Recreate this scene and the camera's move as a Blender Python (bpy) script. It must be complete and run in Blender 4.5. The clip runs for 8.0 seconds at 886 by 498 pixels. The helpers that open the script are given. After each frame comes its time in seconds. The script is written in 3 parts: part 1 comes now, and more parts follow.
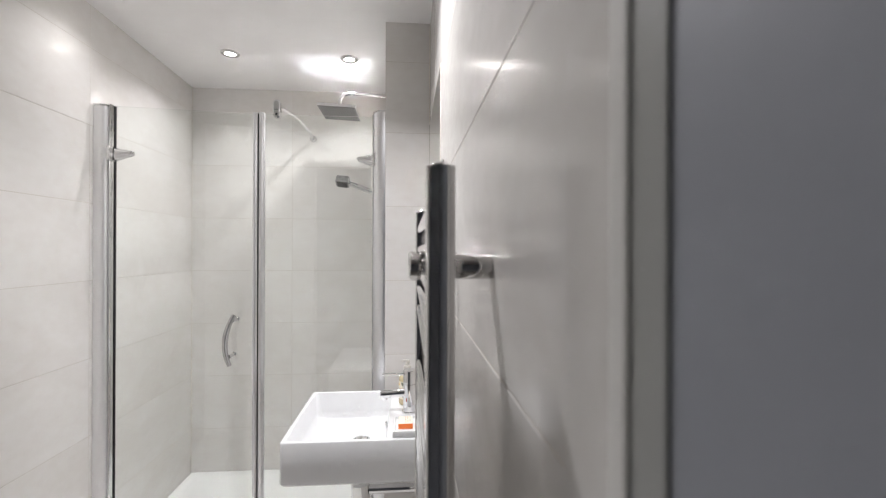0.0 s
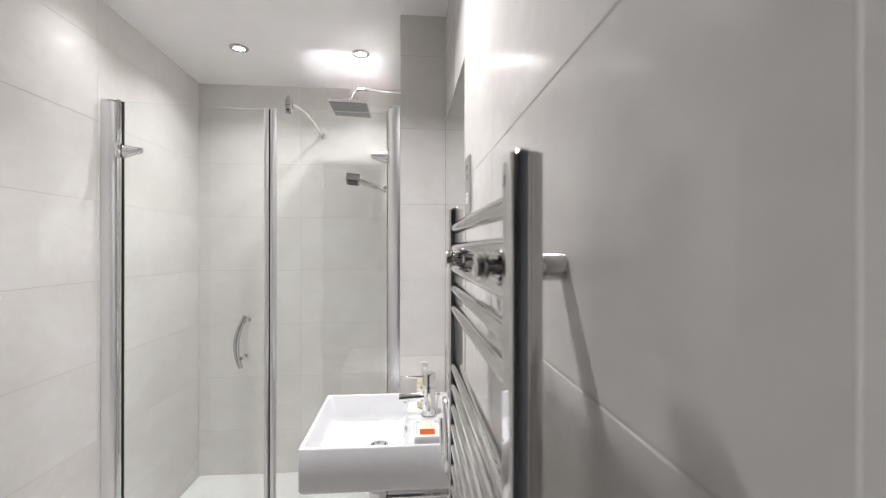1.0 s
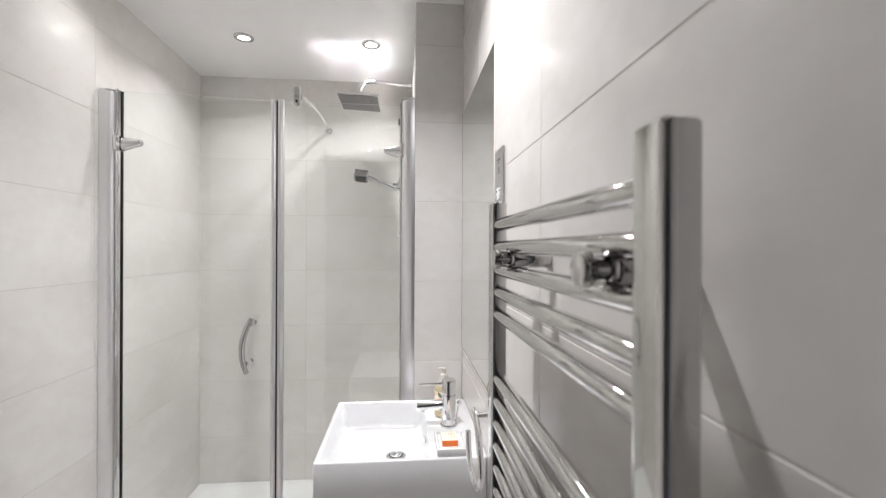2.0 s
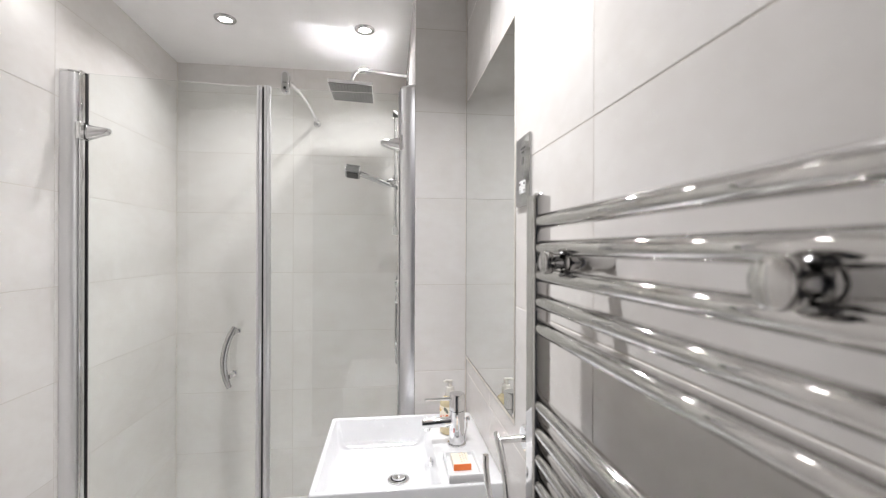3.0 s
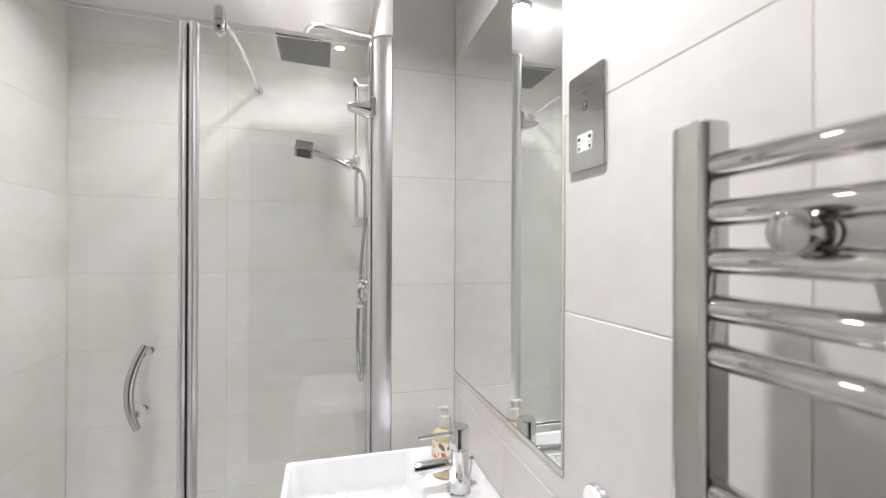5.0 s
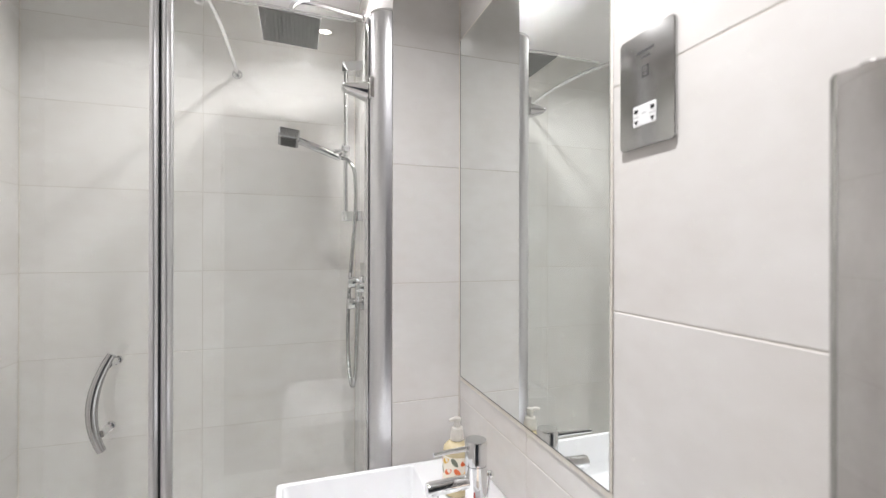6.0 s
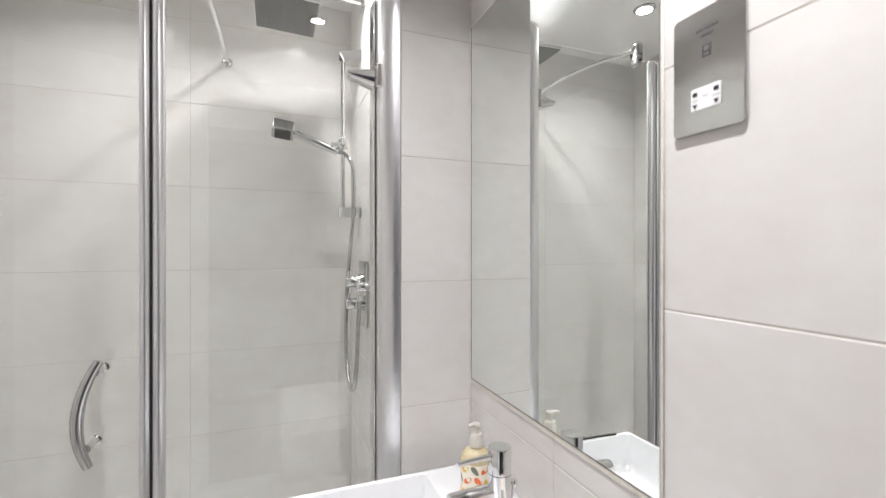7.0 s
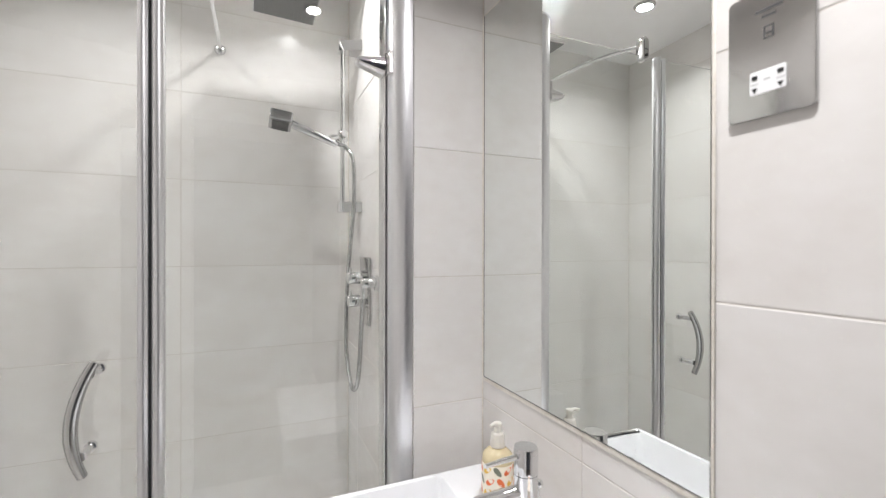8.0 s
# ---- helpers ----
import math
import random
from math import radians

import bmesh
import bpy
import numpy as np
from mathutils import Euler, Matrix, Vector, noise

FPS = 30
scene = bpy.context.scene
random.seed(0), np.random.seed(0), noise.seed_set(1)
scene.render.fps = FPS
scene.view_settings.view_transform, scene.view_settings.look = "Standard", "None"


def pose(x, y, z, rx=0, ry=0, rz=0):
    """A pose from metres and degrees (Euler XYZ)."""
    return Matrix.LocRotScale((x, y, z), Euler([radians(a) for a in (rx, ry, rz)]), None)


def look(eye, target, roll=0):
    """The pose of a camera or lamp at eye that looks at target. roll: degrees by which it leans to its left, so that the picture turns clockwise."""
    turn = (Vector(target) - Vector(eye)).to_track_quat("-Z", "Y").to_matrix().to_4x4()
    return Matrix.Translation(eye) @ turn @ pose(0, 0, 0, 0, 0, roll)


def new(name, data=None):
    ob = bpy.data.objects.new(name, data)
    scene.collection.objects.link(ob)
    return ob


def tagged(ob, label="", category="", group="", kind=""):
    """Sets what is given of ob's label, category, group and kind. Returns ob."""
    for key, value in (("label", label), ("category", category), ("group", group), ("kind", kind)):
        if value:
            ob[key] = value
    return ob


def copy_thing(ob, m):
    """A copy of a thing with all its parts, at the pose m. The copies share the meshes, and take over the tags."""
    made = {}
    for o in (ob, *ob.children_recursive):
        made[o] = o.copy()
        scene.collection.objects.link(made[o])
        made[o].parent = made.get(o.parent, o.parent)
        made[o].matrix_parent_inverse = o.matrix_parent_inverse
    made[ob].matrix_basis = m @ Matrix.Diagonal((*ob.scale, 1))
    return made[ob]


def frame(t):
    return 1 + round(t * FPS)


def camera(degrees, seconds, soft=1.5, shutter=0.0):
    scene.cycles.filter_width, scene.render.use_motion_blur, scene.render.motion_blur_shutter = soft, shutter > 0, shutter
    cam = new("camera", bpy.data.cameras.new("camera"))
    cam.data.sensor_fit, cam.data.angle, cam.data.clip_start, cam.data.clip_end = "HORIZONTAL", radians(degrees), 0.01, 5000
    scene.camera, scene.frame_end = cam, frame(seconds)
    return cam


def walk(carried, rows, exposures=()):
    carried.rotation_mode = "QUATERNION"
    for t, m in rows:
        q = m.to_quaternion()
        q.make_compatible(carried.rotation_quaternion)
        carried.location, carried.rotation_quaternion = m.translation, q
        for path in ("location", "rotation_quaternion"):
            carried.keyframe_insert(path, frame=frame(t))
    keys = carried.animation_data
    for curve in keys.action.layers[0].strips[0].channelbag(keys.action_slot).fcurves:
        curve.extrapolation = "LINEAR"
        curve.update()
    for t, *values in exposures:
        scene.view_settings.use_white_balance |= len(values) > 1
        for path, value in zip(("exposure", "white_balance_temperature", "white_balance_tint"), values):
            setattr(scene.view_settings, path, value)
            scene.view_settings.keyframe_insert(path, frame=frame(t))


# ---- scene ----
cam = camera(91.5, 8.0, soft=1.2)
PATH = [
    (0, (-0.092, 0.197, 1.405), (0.072, 2.19, 1.407), 0.2),
    (0.5, (-0.123, 0.218, 1.405), (0.044, 2.211, 1.409), 0.3),
    (1, (-0.156, 0.248, 1.404), (0.009, 2.242, 1.402), 0.1),
    (1.5, (-0.191, 0.286, 1.402), (-0.023, 2.279, 1.399), 0.2),
    (3, (-0.284, 0.472, 1.403), (-0.025, 2.455, 1.402), 0.2),
    (3.5, (-0.302, 0.549, 1.403), (0.023, 2.522, 1.404), 0.2),
    (4, (-0.324, 0.636, 1.395), (0.074, 2.595, 1.395), 0.1),
    (4.5, (-0.347, 0.715, 1.384), (0.121, 2.659, 1.387), 0.2),
    (6, (-0.416, 0.909, 1.362), (0.223, 2.804, 1.365), 0.1),
    (6.5, (-0.437, 0.947, 1.361), (0.239, 2.829, 1.361), 0.1),
    (7, (-0.469, 0.983, 1.356), (0.251, 2.849, 1.355), 0.0),
    (7.5, (-0.501, 1.015, 1.35), (0.262, 2.864, 1.347), 0.0),
    (8, (-0.529, 1.044, 1.344), (0.273, 2.876, 1.34), 0.1),
]
cam.data.dof.use_dof = True          # the lens is focused on the shower; what passes close by is soft
cam.data.dof.focus_distance, cam.data.dof.aperture_fstop = 1.9, 5.0
walk(cam, [(t, look(eye, target, roll)) for t, eye, target, roll in PATH])


# ---- world and light ----
world = bpy.data.worlds.new("world")
scene.world = world
world.use_nodes = True
world.node_tree.nodes["Background"].inputs["Color"].default_value = (0.6, 0.65, 0.75, 1)
world.node_tree.nodes["Background"].inputs["Strength"].default_value = 0.05
scene.view_settings.exposure = 0.31
# light thrown back by the mirror and the dulled top of the shower head reaches the walls and the ceiling
scene.cycles.caustics_reflective = True
scene.cycles.blur_glossy = 0.0
scene.cycles.sample_clamp_indirect = 150.0

LAMPS = [(-0.940, 2.334), (-0.380, 2.344), (-1.100, 1.840), (-0.300, 1.238)]
LAMP_WATTS = [2.85, 3.95, 0.9, 8.4]
LAMP_SPREAD = [134, 132, 122, 127]     # beam angles, degrees


def ceiling_z(y):
    """The ceiling falls slightly over the shower."""
    return 2.348 - 0.030 * max(0.0, y - 2.0)


for (lx, ly), watts, beam in zip(LAMPS, LAMP_WATTS, LAMP_SPREAD):
    ld = bpy.data.lights.new("downlight_lamp", "AREA")
    ld.shape, ld.size, ld.energy, ld.color = "DISK", 0.060, watts, (1.0, 0.990, 1.012)
    ld.spread = radians(beam)
    lo = new("downlight_lamp", ld)
    lo.matrix_world = pose(lx, ly, ceiling_z(ly) - 0.008)


# ---- materials ----
def mat(name, colour, rough=0.5, metal=0.0, **more):
    m = bpy.data.materials.new(name)
    m.use_nodes = True
    b = m.node_tree.nodes["Principled BSDF"]
    b.inputs["Base Color"].default_value = (*colour, 1)
    b.inputs["Roughness"].default_value = rough
    b.inputs["Metallic"].default_value = metal
    for k, v in more.items():
        b.inputs[k.replace("_", " ")].default_value = v
    return m


def nodes_of(m):
    t = m.node_tree
    return t, t.nodes, t.links, t.nodes["Principled BSDF"]


def varied(m, low, high, scale, rough=None, bump=0.0, bump_scale=60.0, per_piece=False, stretch=(1, 1, 1), detail=5.0, ramp=(0.32, 0.68)):
    """Two scales of colour variation, roughness variation and fine relief."""
    t, n, l, b = nodes_of(m)
    tc = n.new("ShaderNodeTexCoord")
    mp = n.new("ShaderNodeMapping")
    mp.inputs["Scale"].default_value = stretch
    l.new(tc.outputs["Object"], mp.inputs["Vector"])
    vec = mp.outputs["Vector"]
    if per_piece:
        oi = n.new("ShaderNodeObjectInfo")
        add = n.new("ShaderNodeVectorMath")
        mul = n.new("ShaderNodeVectorMath")
        mul.operation = "MULTIPLY"
        mul.inputs[1].default_value = (37.0, 19.0, 53.0)
        cb = n.new("ShaderNodeCombineXYZ")
        for k in range(3):
            l.new(oi.outputs["Random"], cb.inputs[k])
        l.new(cb.outputs[0], mul.inputs[0])
        l.new(vec, add.inputs[0])
        l.new(mul.outputs[0], add.inputs[1])
        vec = add.outputs[0]
    big = n.new("ShaderNodeTexNoise")
    big.inputs["Scale"].default_value = scale
    big.inputs["Detail"].default_value = detail
    big.inputs["Roughness"].default_value = 0.62
    big.inputs["Distortion"].default_value = 0.6
    fine = n.new("ShaderNodeTexNoise")
    fine.inputs["Scale"].default_value = scale * 9
    fine.inputs["Detail"].default_value = 3
    l.new(vec, big.inputs["Vector"])
    l.new(vec, fine.inputs["Vector"])
    mixf = n.new("ShaderNodeMix")
    mixf.inputs["Factor"].default_value = 0.3
    l.new(big.outputs["Fac"], mixf.inputs["A"])
    l.new(fine.outputs["Fac"], mixf.inputs["B"])
    cr = n.new("ShaderNodeValToRGB")
    cr.color_ramp.elements[0].position, cr.color_ramp.elements[1].position = ramp
    cr.color_ramp.elements[0].color = (*low, 1)
    cr.color_ramp.elements[1].color = (*high, 1)
    l.new(mixf.outputs["Result"], cr.inputs["Fac"])
    l.new(cr.outputs["Color"], b.inputs["Base Color"])
    if rough:
        mr = n.new("ShaderNodeMapRange")
        mr.inputs["To Min"].default_value, mr.inputs["To Max"].default_value = rough
        l.new(fine.outputs["Fac"], mr.inputs["Value"])
        l.new(mr.outputs["Result"], b.inputs["Roughness"])
    if bump:
        bn = n.new("ShaderNodeTexNoise")
        bn.inputs["Scale"].default_value = bump_scale
        bn.inputs["Detail"].default_value = 4
        l.new(vec, bn.inputs["Vector"])
        bp = n.new("ShaderNodeBump")
        bp.inputs["Strength"].default_value = bump
        bp.inputs["Distance"].default_value = 0.002
        l.new(bn.outputs["Fac"], bp.inputs["Height"])
        l.new(bp.outputs["Normal"], b.inputs["Normal"])
    return m


M_TILE = varied(mat("cream_wall_tile", (0.72, 0.69, 0.66)), (0.662, 0.633, 0.603), (0.746, 0.731, 0.714), 2.6, rough=(0.15, 0.21), bump=0.010, bump_scale=12, per_piece=True, stretch=(1, 1.5, 1), detail=3.0, ramp=(0.3, 0.7))
M_TILE.node_tree.nodes["Principled BSDF"].inputs["Specular IOR Level"].default_value = 0.30
M_GROUT = varied(mat("grout", (0.5, 0.46, 0.42), 0.9), (0.53, 0.495, 0.45), (0.62, 0.585, 0.545), 14.0, bump=0.2, bump_scale=300)
M_CEIL = varied(mat("ceiling_paint", (0.85, 0.84, 0.83), 0.6), (0.82, 0.81, 0.80), (0.86, 0.85, 0.845), 2.0, bump=0.06, bump_scale=90)
M_WHITE = varied(mat("white_gloss_paint", (0.8, 0.8, 0.79), 0.3), (0.72, 0.71, 0.69), (0.78, 0.77, 0.75), 4.0, rough=(0.25, 0.4), bump=0.04)
M_LINING = varied(mat("grey_lining_paint", (0.3, 0.3, 0.3), 0.4), (0.33, 0.335, 0.325), (0.37, 0.375, 0.365), 5.0, rough=(0.3, 0.45), bump=0.05)
M_GREY = varied(mat("blue_grey_wall_paint", (0.2, 0.21, 0.24), 0.55), (0.30, 0.317, 0.362), (0.335, 0.352, 0.398), 2.5, rough=(0.45, 0.6), bump=0.06, bump_scale=120)
M_FLOOR = varied(mat("floor_tile", (0.6, 0.58, 0.56), 0.4), (0.66, 0.64, 0.615), (0.73, 0.715, 0.69), 3.0, rough=(0.3, 0.45), bump=0.05)
M_HALLFLOOR = varied(mat("hall_carpet", (0.25, 0.23, 0.21), 0.95), (0.2, 0.19, 0.17), (0.28, 0.26, 0.24), 40.0, bump=0.5, bump_scale=400)
M_CHROME = varied(mat("chrome", (0.78, 0.78, 0.78), 0.06, 1.0), (0.74, 0.74, 0.745), (0.80, 0.80, 0.80), 9.0, rough=(0.02, 0.045))
M_RAD = varied(mat("radiator_chrome", (0.62, 0.61, 0.60), 0.05, 1.0), (0.58, 0.57, 0.56), (0.64, 0.63, 0.62), 9.0, rough=(0.03, 0.055))
M_SATIN = varied(mat("satin_aluminium", (0.80, 0.80, 0.81), 0.32, 1.0), (0.76, 0.76, 0.78), (0.82, 0.82, 0.83), 30.0, rough=(0.29, 0.36), stretch=(1, 1, 0.02))
# same metal as M_SATIN, paler and rougher: light on the left profile put into colour
M_SATIN_LIT = varied(mat("satin_aluminium_lit", (0.84, 0.84, 0.85), 0.45, 1.0), (0.82, 0.82, 0.83), (0.86, 0.86, 0.87), 30.0, rough=(0.42, 0.5), stretch=(1, 1, 0.02))
M_STEEL = varied(mat("brushed_steel", (0.55, 0.55, 0.54), 0.18, 1.0), (0.50, 0.50, 0.49), (0.58, 0.58, 0.57), 30.0, rough=(0.10, 0.17), stretch=(1, 0.05, 1))
M_PLATE = varied(mat("brushed_plate", (0.46, 0.46, 0.45), 0.1, 1.0), (0.55, 0.55, 0.545), (0.60, 0.60, 0.595), 4.0, rough=(0.08, 0.12))
M_CERAMIC = varied(mat("white_ceramic", (0.85, 0.85, 0.85), 0.08, Coat_Weight=0.3), (0.715, 0.72, 0.73), (0.755, 0.76, 0.77), 3.0, rough=(0.06, 0.12))
M_ACRYLIC = varied(mat("white_acrylic", (0.84, 0.84, 0.83), 0.2), (0.80, 0.80, 0.79), (0.86, 0.86, 0.85), 3.0, rough=(0.15, 0.28))
M_RUBBER = mat("black_rubber", (0.015, 0.015, 0.017), 0.6)
M_NOZZLE = varied(mat("grey_nozzle_plate", (0.16, 0.16, 0.155), 0.35), (0.06, 0.06, 0.058), (0.10, 0.10, 0.097), 60.0, rough=(0.26, 0.36))
M_DARKDOT = mat("dark_rubber_nozzle", (0.09, 0.09, 0.088), 0.6)
M_MIRROR = mat("mirror_silver", (0.90, 0.925, 0.91), 0.004, 1.0)
M_EDGE = mat("dark_mirror_edge", (0.10, 0.10, 0.095), 0.4)
M_SEAL = varied(mat("sealant", (0.6, 0.56, 0.5), 0.5), (0.62, 0.57, 0.49), (0.78, 0.75, 0.70), 25.0)
M_PLASTIC = mat("white_plastic", (0.82, 0.82, 0.82), 0.3)
M_PIN = mat("socket_pin_hole", (0.02, 0.02, 0.02), 0.6)
M_PRINT = mat("dark_print", (0.06, 0.06, 0.06), 0.5)
M_FAINT = mat("faint_grey_print", (0.55, 0.55, 0.55), 0.4)
M_PUMP = mat("translucent_white_plastic", (0.90, 0.87, 0.81), 0.3, Transmission_Weight=0.45)
M_SOAP = mat("pale_yellow_liquid_soap", (0.90, 0.77, 0.50), 0.12, Transmission_Weight=0.4)
M_LABEL = mat("cream_label", (0.86, 0.80, 0.68), 0.45)
M_LEAF_O = mat("orange_leaf_print", (0.75, 0.16, 0.05), 0.5)
M_LEAF_Y = mat("yellow_leaf_print", (0.72, 0.45, 0.06), 0.5)
M_LEAF_G = mat("grey_leaf_print", (0.18, 0.19, 0.14), 0.5)
M_BARSOAP = varied(mat("cream_soap_wrapper", (0.85, 0.62, 0.42), 0.5), (0.80, 0.70, 0.58), (0.84, 0.77, 0.67), 20.0)
M_ORANGE = mat("orange_wrapper_end", (0.85, 0.20, 0.03), 0.45)
M_HOSE = varied(mat("chrome_hose", (0.66, 0.66, 0.66), 0.2, 1.0), (0.46, 0.46, 0.46), (0.60, 0.60, 0.60), 60.0, rough=(0.10, 0.2))

M_GLASS = mat("clear_glass", (0.960, 0.985, 0.970), 0.0, Transmission_Weight=1.0, IOR=1.52)
M_HEAD = varied(mat("grey_chrome", (0.60, 0.60, 0.60), 0.25, 1.0), (0.48, 0.48, 0.49), (0.54, 0.54, 0.54), 20.0, rough=(0.20, 0.26))
# darkened, roughened chrome: keeps the light patch on the ceiling weak and soft
M_HEADTOP = varied(mat("dimmed_chrome", (0.34, 0.34, 0.34), 0.03, 1.0), (0.30, 0.30, 0.305), (0.38, 0.38, 0.38), 12.0, rough=(0.15, 0.19))
M_DARKMETAL = varied(mat("dark_metal", (0.16, 0.16, 0.16), 0.12, 1.0), (0.14, 0.14, 0.14), (0.20, 0.20, 0.20), 40.0, rough=(0.10, 0.16))
M_RED = mat("red_marker_enamel", (0.42, 0.05, 0.03), 0.3)
M_EMIT = bpy.data.materials.new("lamp_face")
M_EMIT.use_nodes = True
eb = M_EMIT.node_tree.nodes["Principled BSDF"]
eb.inputs["Base Color"].default_value = (0.9, 0.9, 0.88, 1)
eb.inputs["Emission Color"].default_value = (1.0, 0.96, 0.9, 1)
eb.inputs["Emission Strength"].default_value = 40.0


# ---- mesh helpers ----
def finish(name, bm, material, parent=None, label="", smooth=True, angle=40):
    bmesh.ops.recalc_face_normals(bm, faces=bm.faces)
    layer = bm.faces.layers.int.get("flat")
    rounded_faces = [not f[layer] for f in bm.faces] if layer else None
    me = bpy.data.meshes.new(name)
    bm.to_mesh(me)
    bm.free()
    if smooth:
        me.set_sharp_from_angle(angle=radians(angle))
        me.polygons.foreach_set("use_smooth", rounded_faces or [True] * len(me.polygons))
    mats = material if isinstance(material, (list, tuple)) else [material]
    for m in mats:
        me.materials.append(m)
    ob = new(name, me)
    if parent is not None:
        ob.parent = parent
    if label:
        ob["label"] = label
    return ob


def part(name, bm, material, parent, label="", **kw):
    return finish(name, bm, material, parent, label, **kw)


def thing(name, label, category, at=(0, 0, 0), group=""):
    ob = new(name)
    ob.empty_display_size = 0.05
    ob.matrix_world = Matrix.Translation(at)
    return tagged(ob, label, category, group)


def box(x0, x1, y0, y1, z0, z1, bevel=0.0, seg=2, m=None):
    bm = bmesh.new()
    bmesh.ops.create_cube(bm, size=1)
    for v in bm.verts:
        v.co = Vector(((x0 + x1) / 2 + v.co.x * (x1 - x0), (y0 + y1) / 2 + v.co.y * (y1 - y0), (z0 + z1) / 2 + v.co.z * (z1 - z0)))
    if bevel:
        bmesh.ops.bevel(bm, geom=bm.edges[:], offset=bevel, segments=seg, affect="EDGES", profile=0.5)
        bm.normal_update()
        flat = bm.faces.layers.int.new("flat")
        for f in bm.faces:
            f[flat] = int(max(abs(c) for c in f.normal) > 0.9999)      # the plain sides stay plane, the bevels round
    if m is not None:
        bmesh.ops.transform(bm, matrix=m, verts=bm.verts[:])
    return bm


def tube(points, radius, sides=16, caps=True, squash=None):
    """A round bar along points; radius is a number or one for each point."""
    bm = bmesh.new()
    pts = [Vector(p) for p in points]
    rs = radius if isinstance(radius, (list, tuple)) else [radius] * len(pts)
    rings = []
    up = None
    for i, p in enumerate(pts):
        d = (pts[min(i + 1, len(pts) - 1)] - pts[max(i - 1, 0)]).normalized()
        if up is None:
            a = Vector((0, 0, 1)) if abs(d.z) < 0.9 else Vector((0, 1, 0))
            up = (a - d * a.dot(d)).normalized()
        else:
            up = (up - d * up.dot(d)).normalized()
        side = d.cross(up)
        ring = []
        for k in range(sides):
            an = 2 * math.pi * k / sides
            ring.append(bm.verts.new(p + (up * math.cos(an) + side * math.sin(an)) * rs[i]))
        rings.append(ring)
    for a, b in zip(rings, rings[1:]):
        for k in range(sides):
            bm.faces.new((a[k], a[(k + 1) % sides], b[(k + 1) % sides], b[k]))
    if caps:
        bm.faces.new(rings[0][::-1])
        bm.faces.new(rings[-1])
    return bm


def turned(profile, sides=32, m=None):
    """A solid of revolution about z from (radius, z) pairs."""
    bm = bmesh.new()
    rings = []
    for r, z in profile:
        if r < 1e-6:
            rings.append([bm.verts.new((0, 0, z))])
        else:
            rings.append([bm.verts.new((r * math.cos(2 * math.pi * k / sides), r * math.sin(2 * math.pi * k / sides), z)) for k in range(sides)])
    for a, b in zip(rings, rings[1:]):
        for k in range(sides):
            j = (k + 1) % sides
            if len(a) == 1 and len(b) == 1:
                continue
            if len(a) == 1:
                bm.faces.new((a[0], b[j], b[k]))
            elif len(b) == 1:
                bm.faces.new((a[k], a[j], b[0]))
            else:
                bm.faces.new((a[k], a[j], b[j], b[k]))
    if m is not None:
        bmesh.ops.transform(bm, matrix=m, verts=bm.verts[:])
    return bm


def profile(points, z0, z1):
    """An upright extrusion of a closed outline."""
    bm = bmesh.new()
    a = [bm.verts.new((x, y, z0)) for x, y in points]
    b = [bm.verts.new((x, y, z1)) for x, y in points]
    for k in range(len(a)):
        j = (k + 1) % len(a)
        bm.faces.new((a[k], a[j], b[j], b[k]))
    bm.faces.new(a[::-1])
    bm.faces.new(b)
    return bm


def soft_box(x0, x1, y0, y1, z0, z1, power=5.5, edge=0.0025, n=40):
    """An upright bar with a rounded section and softened ends."""
    cx, cy, hx_, hy_ = (x0 + x1) / 2, (y0 + y1) / 2, (x1 - x0) / 2, (y1 - y0) / 2
    outline = []
    for k in range(n):
        a = 2 * math.pi * k / n
        c, d = math.cos(a), math.sin(a)
        outline.append((cx + hx_ * math.copysign(abs(c) ** (2 / power), c), cy + hy_ * math.copysign(abs(d) ** (2 / power), d)))
    bm = profile(outline, z0, z1)
    ends = [e for e in bm.edges if abs(e.verts[0].co.z - e.verts[1].co.z) < 1e-6]
    bmesh.ops.bevel(bm, geom=ends, offset=edge, segments=2, affect="EDGES", profile=0.5)
    return bm


def arc(a, b, bow, count=24):
    """Points from a to b along a shallow bow."""
    a, b, bow = Vector(a), Vector(b), Vector(bow)
    return [a.lerp(b, t) + bow * (4 * t * (1 - t)) for t in [k / (count - 1) for k in range(count)]]


def smooth_path(points, per=8):
    """A smooth line through the points."""
    p = [Vector(q) for q in points]
    out = []
    for i in range(len(p) - 1):
        p0, p1, p2, p3 = p[max(i - 1, 0)], p[i], p[i + 1], p[min(i + 2, len(p) - 1)]
        for k in range(per):
            t = k / per
            out.append(0.5 * ((2 * p1) + (p2 - p0) * t + (2 * p0 - 5 * p1 + 4 * p2 - p3) * t * t + (3 * p1 - p0 - 3 * p2 + p3) * t ** 3))
    out.append(p[-1])
    return out


ALONG_X = Matrix.Rotation(radians(90), 4, "Y")       # z axis of a turned solid to +x
ALONG_Y = Matrix.Rotation(radians(-90), 4, "X")      # z axis to +y

# ---- structure ----
XL, XR, XS = -1.318, 0.0, -0.185     # left wall, right wall, shower side wall
YB, YP, YD = 2.770, 2.0, 0.385       # back wall, pier face, door side
GAP = 0.010                          # tile thickness in front of the grout


def structure(name, bm, material, label, **kw):
    return tagged(finish(name, bm, material, **kw), label, kind="structure")


